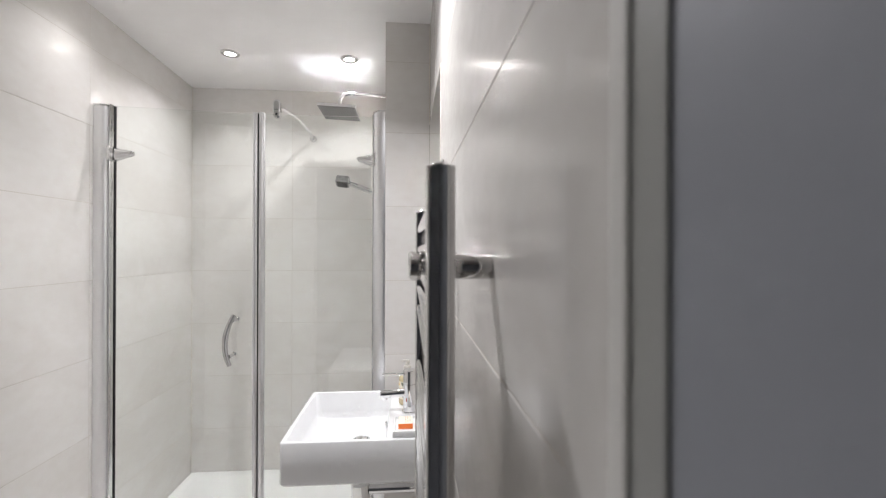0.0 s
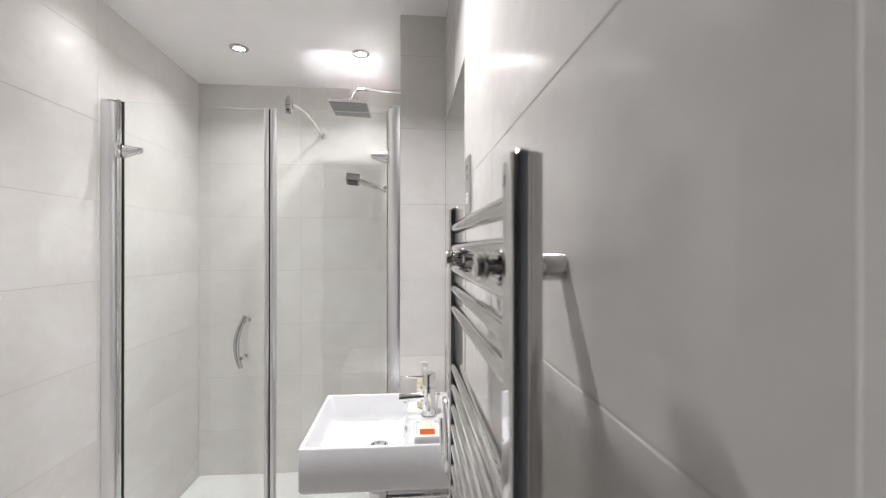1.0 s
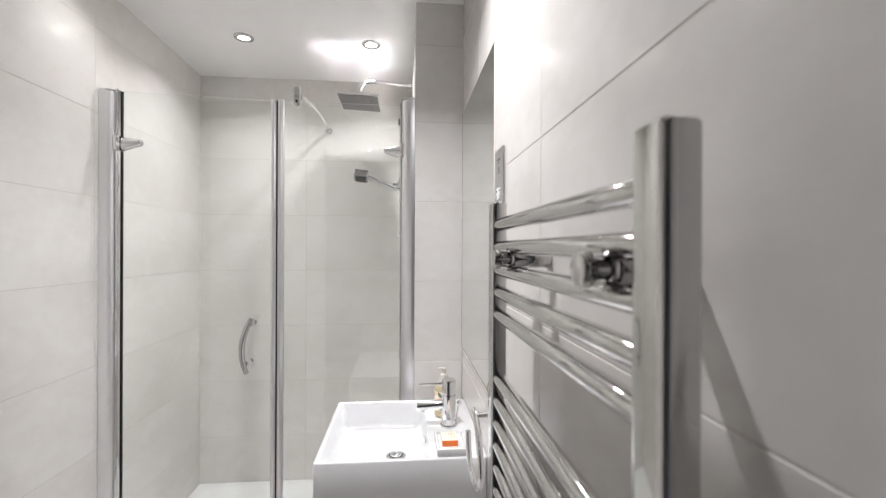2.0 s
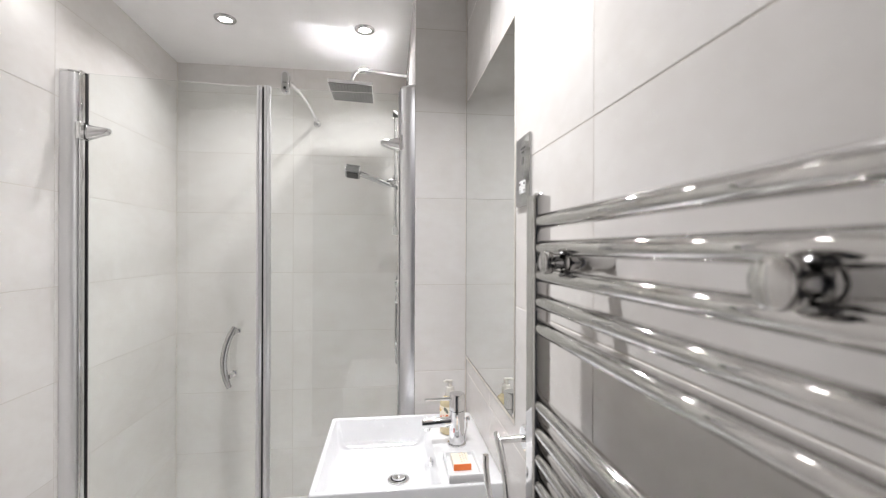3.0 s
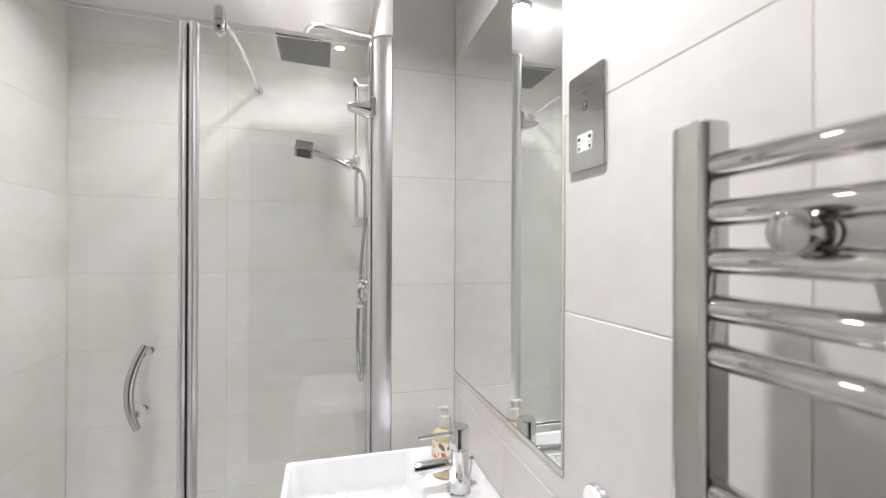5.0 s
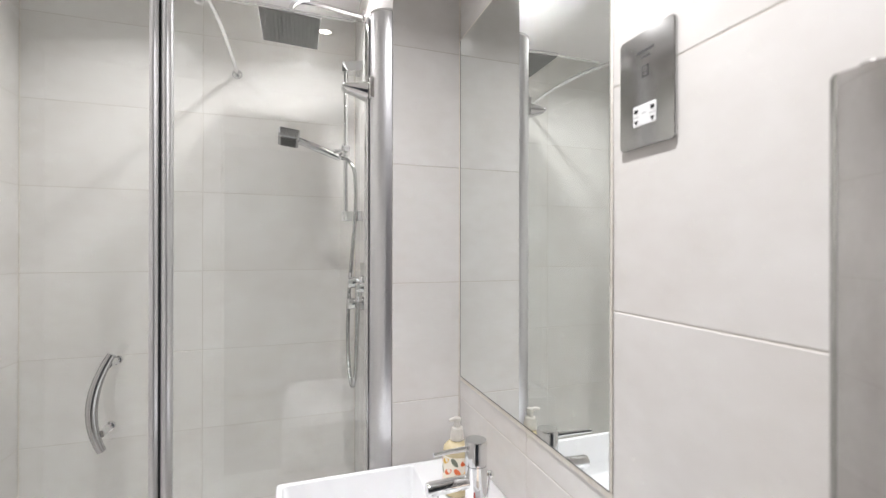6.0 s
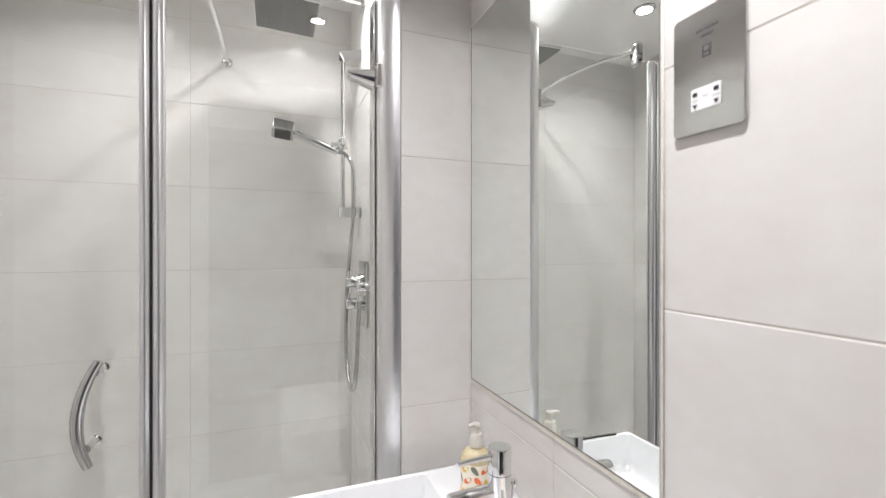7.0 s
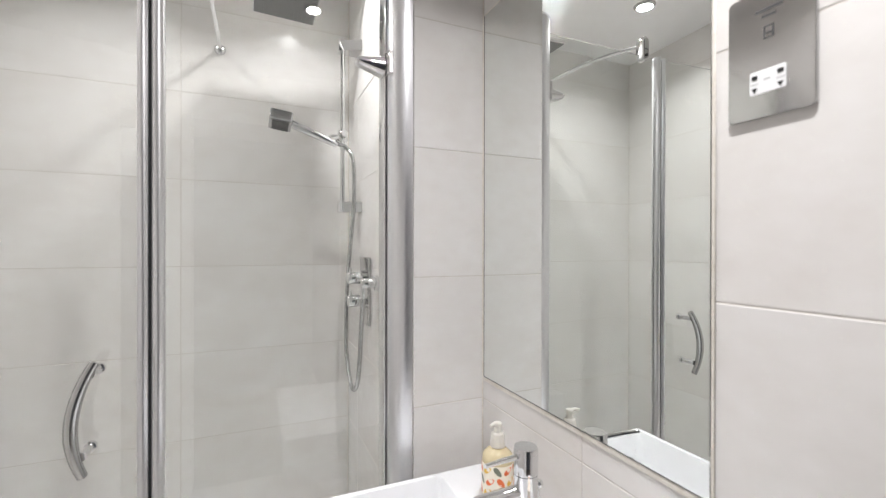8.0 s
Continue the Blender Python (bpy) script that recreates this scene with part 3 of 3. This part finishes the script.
# towel ring
tr = thing("towel_ring", "chrome open towel ring on a round wall rose", "towel ring", (0, 1.306, 1.025))
part("rose", turned([(0, -0.012), (0.0235, -0.012), (0.026, -0.009), (0.026, -0.001), (0, -0.001)][::-1], 32, ALONG_X), M_CHROME, tr)
part("arm", tube([(-0.010, 0, 0), (-0.060, 0, -0.002)], 0.0065, 16), M_CHROME, tr)
part("ring", tube(smooth_path([(-0.062, 0.016, 0.006), (-0.062, 0.0, -0.004), (-0.062, -0.046, -0.048), (-0.062, -0.066, -0.110), (-0.062, -0.015, -0.160), (-0.062, 0.070, -0.158), (-0.062, 0.108, -0.118), (-0.062, 0.114, -0.084)], 8), 0.0072, 14), M_CHROME, tr)

# ---- shower enclosure ----
YE = 2.083
enc = thing("shower_enclosure", "framed clear glass shower enclosure with a hinged door and chrome profiles", "shower enclosure", (-0.73, YE, 0.131))


def ep(bm):
    bmesh.ops.transform(bm, matrix=Matrix.Translation((0.73, -YE, -0.131)), verts=bm.verts[:])
    return bm


def rounded(x0, x1, y0, y1, bulge, n=9):
    """Outline with a bulging front towards the room."""
    pts = [(x0, y1), (x0, y0)]
    pts += [(x0 + (x1 - x0) * k / (n + 1), y0 - bulge * math.sin(math.pi * k / (n + 1))) for k in range(1, n + 1)]
    return pts + [(x1, y0), (x1, y1)]


def quarter(x_wall, sgn, wide, y_front, y_side, y_back, n=12, soft=1.0):
    """Outline of a wall profile: a rounded front from the wall to its free side."""
    pts = [(x_wall, y_back)]
    for k in range(n + 1):
        a = math.pi / 2 * k / n
        pts.append((x_wall + sgn * wide * math.sin(a) ** soft, y_side - (y_side - y_front) * abs(math.cos(a)) ** soft))
    return pts + [(x_wall + sgn * wide, y_back)]


pl_ = part("wall_profile", ep(profile(quarter(XL + 0.001, 1, 0.044, 1.990, 2.014, 2.045, soft=0.72), 0.131, 1.966)), M_SATIN_LIT, enc, "satin silver wall profile", angle=50)
part("profile_cap", ep(profile(quarter(XL + 0.001, 1, 0.045, 1.989, 2.014, 2.046, soft=0.72), 1.9662, 1.972)), M_CHROME, pl_)
part("pivot_rail", ep(profile(rounded(XL + 0.0455, XL + 0.054, 2.008, 2.040, 0.005), 0.14, 1.976)), M_CHROME, enc)
part("glass_channel", ep(profile(rounded(XS - 0.058, XS - 0.0515, 2.056, 2.098, 0.004), 0.14, 1.976)), M_CHROME, enc)
part("seal", ep(box(XL + 0.0545, XL + 0.0570, 2.029, 2.038, 0.14, 1.974)), M_RUBBER, enc, "black rubber seal")
prr = part("wall_profile", ep(profile(quarter(XS - 0.001, -1, 0.050, 2.006, 2.048, 2.11), 0.131, 1.978)), M_SATIN, enc, "satin silver wall profile", angle=50)
part("profile_cap", ep(profile(quarter(XS - 0.001, -1, 0.051, 2.005, 2.048, 2.111), 1.9782, 1.984)), M_CHROME, prr)

GX0, GX1, GX2, GX3 = XL + 0.057, -0.733, -0.706, XS - 0.054
door_m = Matrix.Translation((GX1, YE, 0)) @ Matrix.Rotation(math.atan2(0.050, GX1 - GX0), 4, "Z") @ Matrix.Translation((-GX1, -YE, 0))   # the door stands a little out of line
door = part("door_glass", ep(box(GX0, GX1, YE - 0.003, YE + 0.003, 0.145, 1.976, 0.0008, 1, door_m)), M_GLASS, enc, "clear glass door panel", smooth=False)
fixed = part("side_glass", ep(box(GX2, GX3, YE - 0.003, YE + 0.003, 0.145, 1.976, 0.0008, 1)), M_GLASS, enc, "clear glass side panel", smooth=False)
for g in (door, fixed):
    g.visible_shadow = False
part("closing_profile", ep(profile(rounded(-0.7425, -0.7240, 2.074, 2.092, 0.005), 0.14, 1.979)), M_SATIN, door, "silver closing edge", angle=50)
part("magnet_seal", ep(box(-0.7238, -0.7182, 2.077, 2.090, 0.14, 1.976)), M_RUBBER, enc, "black magnetic seal")
part("jamb_profile", ep(profile(rounded(-0.7180, -0.6965, 2.073, 2.093, 0.006), 0.14, 1.980)), M_SATIN, fixed, "satin silver jamb edge", angle=50)


def hinge(x, sgn, parent, z, back=0.0, thick=0.0):
    h = part("hinge", ep(box(min(x, x + sgn * 0.014), max(x, x + sgn * 0.014), 2.036 - back - thick, 2.074 - back, z - 0.028, z + 0.028, 0.003, 3)), M_CHROME, parent)
    bm = bmesh.new()
    prof = [(0.013, 0.0265), (0.030, 0.0225), (0.050, 0.0165), (0.066, 0.0132), (0.075, 0.0110), (0.0800, 0.0070), (0.0815, 0.0030)]
    rings_ = []
    for d, hh in prof:
        dep = max(0.024 - 0.16 * (d - 0.012), 0.011) + thick
        zc = z + 0.006 * (d / 0.07)
        yb = YE - back - 0.0035
        rings_.append([bm.verts.new((x + sgn * d, yb - dep * math.cos(radians(q)) ** 0.6, zc + hh * math.sin(radians(q)))) for q in (-90, -70, -48, -22, 0, 22, 48, 70, 90)])
    for p, q in zip(rings_, rings_[1:]):
        for k in range(9):
            j = (k + 1) % 9
            bm.faces.new((p[k], p[j], q[j], q[k]))
    bm.faces.new(rings_[0][::-1])
    bm.faces.new(rings_[-1])
    part("hinge_leaf", ep(bm), M_CHROME, h, angle=42)
    part("hinge_joint", ep(box(x + sgn * 0.0140 - 0.0006, x + sgn * 0.0140 + 0.0006, YE - back - 0.0300 - thick, YE - back - 0.006, z - 0.026, z + 0.027)), M_DARKMETAL, h, "dark joint line", smooth=False)


for z in (1.780, 0.33):
    hinge(XL + 0.046, 1, door, z, 0.044)
    hinge(XS - 0.041, -1, fixed, z + 0.004, 0.0, 0.010)

handle = part("handle", ep(tube(arc((-0.796, 2.022, 1.134), (-0.814, 2.022, 0.928), (-0.022, -0.012, 0), 22), [0.0085 + 0.0025 * math.sin(math.pi * k / 21) for k in range(22)], 18)), M_STEEL, door, "curved brushed chrome pull handle")
for z, x in ((1.112, -0.802), (0.964, -0.815)):
    part("handle_post", ep(turned([(0, 0), (0.0075, 0), (0.0075, 0.040), (0.0105, 0.041), (0.0105, 0.049), (0, 0.049)], 20, Matrix.Translation((x, 2.022, z)) @ ALONG_Y)), M_CHROME, handle)

brace = thing("glass_brace", "bowed chrome brace rod from the glass to the shower wall", "brace rod", (-0.645, YE, 1.95))
bp_ = lambda bm: (bmesh.ops.transform(bm, matrix=Matrix.Translation((0.645, -YE, -1.95)), verts=bm.verts[:]), bm)[1]
bm = bmesh.new()
pts = []
for k in range(24):
    a = 2 * math.pi * k / 24
    pts.append((-0.645 + 0.0145 * math.cos(a), 1.997 + (0.0255 if math.sin(a) >= 0 else -0.0255) + 0.0145 * math.sin(a)))
a = [bm.verts.new((x, YE - 0.014, z)) for x, z in pts]
b = [bm.verts.new((x, YE + 0.014, z)) for x, z in pts]
for k in range(24):
    j = (k + 1) % 24
    bm.faces.new((a[k], a[j], b[j], b[k]))
bm.faces.new(a)
bm.faces.new(b[::-1])
bmesh.ops.bevel(bm, geom=[e for e in bm.edges if len({round(v.co.y, 4) for v in e.verts}) == 1], offset=0.002, segments=2, affect="EDGES", profile=0.5)
clamp = part("glass_clamp", bp_(bm), M_CHROME, brace)
pill = []
for k in range(24):
    a = 2 * math.pi * k / 24
    pill.append((-0.645 + 0.0088 * math.cos(a), 1.997 + (0.0235 if math.sin(a) >= 0 else -0.0235) + 0.0088 * math.sin(a)))
bm = bmesh.new()
a = [bm.verts.new((x, YE - 0.0168, z)) for x, z in pill]
b = [bm.verts.new((x, YE - 0.0142, z)) for x, z in pill]
for k in range(24):
    j = (k + 1) % 24
    bm.faces.new((a[k], a[j], b[j], b[k]))
bm.faces.new(a)
bm.faces.new(b[::-1])
part("clamp_plate", bp_(bm), M_STEEL, clamp, "brushed inner plate", angle=30)
part("clamp_slot", bp_(box(-0.6530, -0.6370, YE - 0.0174, YE - 0.0169, 1.9925, 1.9945)), M_DARKMETAL, clamp, smooth=False)
part("clamp_screw", bp_(turned([(0, -0.003), (0.004, -0.003), (0.005, 0.0), (0, 0.0)], 16, Matrix.Translation((-0.645, YE - 0.0169, 1.974)) @ ALONG_Y)), M_RUBBER, clamp)
part("rod", bp_(tube(arc((-0.645, YE + 0.012, 2.012), (-0.640, YB - 0.006, 2.046), (0, 0, 0.030), 24), 0.0072, 16)), M_CHROME, brace)
part("flange", bp_(turned([(0, -0.001), (0.017, -0.001), (0.019, -0.004), (0.016, -0.012), (0.009, -0.016), (0, -0.016)][::-1], 28, Matrix.Translation((-0.640, YB, 2.046)) @ ALONG_Y)), M_CHROME, brace)

# ---- rain shower head ----
HX0, HX1, HY0, HY1, HZ = -0.535, -0.345, 2.336, 2.562, 2.100
hx, hy = (HX0 + HX1) / 2, 2.485
rain = thing("rain_shower_head", "flat square chrome rain shower head on a bent wall arm", "shower head", (XS, hy, 2.206))
rh = lambda bm: (bmesh.ops.transform(bm, matrix=Matrix.Translation((-XS, -hy, -2.206)), verts=bm.verts[:]), bm)[1]
TILT_H = Matrix.Translation((hx, (HY0 + HY1) / 2, HZ)) @ Matrix.Rotation(radians(2.5), 4, "Y") @ Matrix.Translation((-hx, -(HY0 + HY1) / 2, -HZ))
plate = part("head_plate", rh(box(HX0, HX1, HY0, HY1, HZ, HZ + 0.015, 0.002, 2, TILT_H)), M_CHROME, rain)
# added sheet over the chrome, unseen from below, dims the bounce to the ceiling
part("head_top", rh(box(HX0 + 0.003, HX1 - 0.003, HY0 + 0.003, HY1 - 0.003, HZ + 0.0151, HZ + 0.0158, 0.0002, 1, TILT_H)), M_HEADTOP, plate, "added dull sheet that dims the light thrown onto the ceiling", smooth=False)
part("nozzle_face", rh(box(HX0 + 0.004, HX1 - 0.004, HY0 + 0.004, HY1 - 0.004, HZ - 0.0015, HZ - 0.0002, 0, 1, TILT_H)), M_NOZZLE, plate, "dark grey nozzle face", smooth=False)
for i in range(13):
    for j in range(13):
        bm = turned([(0, -0.0018), (0.0016, -0.0015), (0.0022, 0.0)], 8, TILT_H @ Matrix.Translation((HX0 + 0.018 + i * (HX1 - HX0 - 0.036) / 12, HY0 + 0.018 + j * (HY1 - HY0 - 0.036) / 12, HZ - 0.0016)))
        part("nozzle", rh(bm), M_DARKDOT, plate)
part("ball_joint", rh(turned([(0, 0.034), (0.011, 0.034), (0.013, 0.028), (0.013, 0.022), (0.016, 0.0160), (0, 0.0160)], 24, Matrix.Translation((hx, (HY0 + HY1) / 2, HZ)))), M_CHROME, rain)
hyc = (HY0 + HY1) / 2
part("arm", rh(tube(smooth_path([(XS - 0.003, hy, 2.206), (-0.25, hy - 0.005, 2.208), (-0.34, hyc + 0.012, 2.209), (-0.400, hyc + 0.003, 2.205), (-0.428, hyc, 2.190), (hx, hyc, 2.162), (hx, hyc, 2.130)], 7), 0.0095, 18)), M_CHROME, rain)
part("wall_flange", rh(turned([(0, -0.001), (0.022, -0.001), (0.024, -0.004), (0.020, -0.008), (0, -0.008)][::-1], 28, Matrix.Translation((XS, hy, 2.206)) @ ALONG_X)), M_CHROME, rain)

# ---- slide rail with hand shower ----
RX, RY = -0.243, 2.586
hand = thing("hand_shower", "chrome hand shower on a slide rail with a hanging hose", "hand shower", (XS, RY, 1.48))
hp = lambda bm: (bmesh.ops.transform(bm, matrix=Matrix.Translation((-XS, -RY, -1.48)), verts=bm.verts[:]), bm)[1]
part("slide_rail", hp(tube([(RX, RY, 1.474), (RX, RY, 2.050)], 0.0085, 18)), M_CHROME, hand)
for z in (2.050, 1.486):
    part("rail_bracket", hp(profile([(RX - 0.016, RY + 0.014), (RX - 0.016, RY - 0.012), (RX - 0.010, RY - 0.019), (RX + 0.006, RY - 0.023), (XS - 0.001, RY - 0.052), (XS - 0.001, RY + 0.019), (RX - 0.010, RY + 0.019)], z - 0.017, z + 0.019)), M_CHROME, hand)
sl = part("slider", hp(turned([(0, -0.020), (0.014, -0.020), (0.017, -0.015), (0.017, 0.015), (0.014, 0.020), (0, 0.020)], 24, Matrix.Translation((RX, RY, 1.738)))), M_CHROME, hand)
part("slider_knob", hp(turned([(0, 0.0), (0.012, 0.0), (0.012, 0.022), (0.010, 0.025), (0, 0.025)], 20, Matrix.Translation((RX, RY - 0.016, 1.738)) @ Matrix.Rotation(radians(90), 4, "X"))), M_CHROME, sl)
part("holder_cone", hp(tube([(RX - 0.012, RY, 1.734), (RX - 0.040, RY + 0.004, 1.728)], [0.010, 0.013], 18)), M_CHROME, sl)
hd0 = Vector((-0.272, 2.590, 1.713))
hd1 = Vector((-0.420, 2.603, 1.770))
part("handset_handle", hp(tube([hd0 + Vector((0.012, 0, -0.006)), hd0, hd0.lerp(hd1, 0.5), hd1, hd1 + Vector((-0.012, 0.002, 0.004))], [0.0105, 0.0130, 0.0145, 0.0150, 0.013], 18)), M_CHROME, hand)
hm = Matrix.Translation((-0.446, 2.604, 1.776)) @ Matrix.Rotation(radians(7), 4, "Y") @ Matrix.Rotation(radians(-20), 4, "X")
hs = part("handset_head", hp(box(-0.037, 0.035, -0.032, 0.032, -0.020, 0.020, 0.004, 3, hm)), M_HEAD, hand)
part("spray_face", hp(box(-0.027, 0.026, -0.025, 0.025, -0.0245, -0.0222, 0.0006, 1, hm)), M_NOZZLE, hs, "grey spray face")
for i in range(5):
    for j in range(5):
        part("nozzle", hp(turned([(0, -0.002), (0.0015, -0.0018), (0.002, 0.0)], 8, hm @ Matrix.Translation((-0.020 + 0.010 * i, -0.019 + 0.0095 * j, -0.0246)))), M_DARKDOT, hs)
hose_pts = [(-0.258, 2.588, 1.709), (-0.232, 2.576, 1.697), (-0.213, 2.549, 1.645), (-0.211, 2.545, 1.50), (-0.222, 2.552, 1.35), (-0.233, 2.552, 1.20), (-0.238, 2.545, 1.05), (-0.238, 2.515, 0.95), (-0.236, 2.450, 0.890), (-0.232, 2.395, 0.915), (-0.230, 2.368, 1.00), (-0.229, 2.352, 1.10), (-0.228, 2.336, 1.18), (-0.228, 2.325, 1.222)]
hpth = smooth_path(hose_pts, 26)
part("hose", hp(tube(hpth, [0.0068 + (0.0007 if k % 2 else 0.0) for k in range(len(hpth))], 12)), M_HOSE, hand, "ribbed chrome hose")

# ---- shower valve ----
VY = 2.465
valve = thing("shower_valve", "chrome shower valve plate with two control knobs", "shower valve", (XS, VY, 1.22))
vp = lambda bm: (bmesh.ops.transform(bm, matrix=Matrix.Translation((-XS, -VY, -1.22)), verts=bm.verts[:]), bm)[1]
part("plate", vp(box(XS - 0.010, XS - 0.001, VY - 0.064, VY + 0.064, 1.092, 1.314, 0.003, 3)), M_PLATE, valve)
for z in (1.245, 1.170):
    kn = part("knob", vp(turned([(0, -0.062), (0.018, -0.062), (0.020, -0.059), (0.020, -0.024), (0.024, -0.022), (0.024, -0.009), (0, -0.009)], 28, Matrix.Translation((XS, VY, z)) @ ALONG_X)), M_CHROME, valve)
    part("knob_lever", vp(box(XS - 0.058, XS - 0.050, VY - 0.004, VY + 0.004, z + 0.019, z + 0.036, 0.002, 2)), M_CHROME, kn)
out = part("hose_outlet", vp(turned([(0, -0.050), (0.014, -0.050), (0.016, -0.047), (0.016, -0.012), (0.024, -0.010), (0.024, -0.001), (0, -0.001)], 28, Matrix.Translation((XS, 2.325, 1.238)) @ ALONG_X)), M_CHROME, valve)
part("outlet_elbow", vp(turned([(0, -0.040), (0.0095, -0.040), (0.0115, -0.036), (0.0115, 0.0), (0, 0.0)], 20, Matrix.Translation((XS - 0.043, 2.325, 1.234)))), M_CHROME, out)

# ---- wall tiles ----
tile_mesh = {}


def tile_data(w, h):
    key = (round(w, 3), round(h, 3))
    if key not in tile_mesh:
        c, d = 0.0007, GAP
        x, y = w / 2, h / 2
        vs = [(-x + c, -y + c, 0), (x - c, -y + c, 0), (x - c, y - c, 0), (-x + c, y - c, 0),
              (-x, -y, -c), (x, -y, -c), (x, y, -c), (-x, y, -c), (-x, -y, -d), (x, -y, -d), (x, y, -d), (-x, y, -d)]
        fs = [(0, 1, 2, 3)] + [(4 + k, 4 + (k + 1) % 4, (k + 1) % 4, k) for k in range(4)] + [(8 + k, 8 + (k + 1) % 4, 4 + (k + 1) % 4, 4 + k) for k in range(4)]
        me = bpy.data.meshes.new("tile")
        me.from_pydata(vs, [], fs)
        me.materials.append(M_TILE)
        tile_mesh[key] = me
    return tile_mesh[key]


def lay(parent, frame_m, us, vs, joint=0.0020):
    """Tiles between the joint lines us and vs on the plane of frame_m (z out of the wall)."""
    rnd = random.Random(len(us) * 31 + len(vs))
    for u0, u1 in zip(us, us[1:]):
        for v0, v1 in zip(vs, vs[1:]):
            ob = new("tile", tile_data(u1 - u0 - joint, v1 - v0 - joint))
            ob.parent = parent
            ob.matrix_world = frame_m @ Matrix.Translation(((u0 + u1) / 2, (v0 + v1) / 2, rnd.uniform(-0.0004, 0.0002))) @ Euler((rnd.uniform(-0.0009, 0.0009), rnd.uniform(-0.0006, 0.0006), 0)).to_matrix().to_4x4()


def plane(origin, u, n):
    """A frame with u along the wall, z up as v, n out of the wall."""
    u, n = Vector(u), Vector(n)
    v = n.cross(u)
    return Matrix((( u.x, v.x, n.x, origin[0]), (u.y, v.y, n.y, origin[1]), (u.z, v.z, n.z, origin[2]), (0, 0, 0, 1)))


ROWS_R = [0.0, 0.037, 0.347, 0.657, 0.967, 1.277, 1.587, 1.894, 2.200, 2.36]
ROWS_P = [0.0, 0.048, 0.355, 0.661, 0.968, 1.275, 1.582, 1.889, 2.184, 2.36]
ROWS_S = [0.0, 0.073, 0.375, 0.677, 0.977, 1.279, 1.580, 1.882, 2.183, 2.36]
# u runs so that u x v points into the room
lay(wall_right, plane((XR, 0, 0), (0, -1, 0), (-1, 0, 0)), [-2.0, -1.6415, -1.038, -0.4395], ROWS_R)
lay(wall_right, plane((XR - 0.0006, 0, 0), (0, -1, 0), (-1, 0, 0)), [-0.4408, -0.385], [0.0, 2.36], joint=0.0006)
lay(wall_pier, plane((0, YP, 0), (1, 0, 0), (0, -1, 0)), [XS, -0.001], ROWS_P)
lay(wall_pier, plane((XS, 0, 0), (0, -1, 0), (-1, 0, 0)), [-YB + 0.001, -2.60, -2.0], ROWS_S)
lay(wall_back, plane((0, YB, 0), (1, 0, 0), (0, -1, 0)), [XL, -0.760, XS], ROWS_S)
lay(wall_left, plane((XL, 0, 0), (0, 1, 0), (1, 0, 0)), [0.43, 0.77, 1.37, 1.973, YB], ROWS_S)
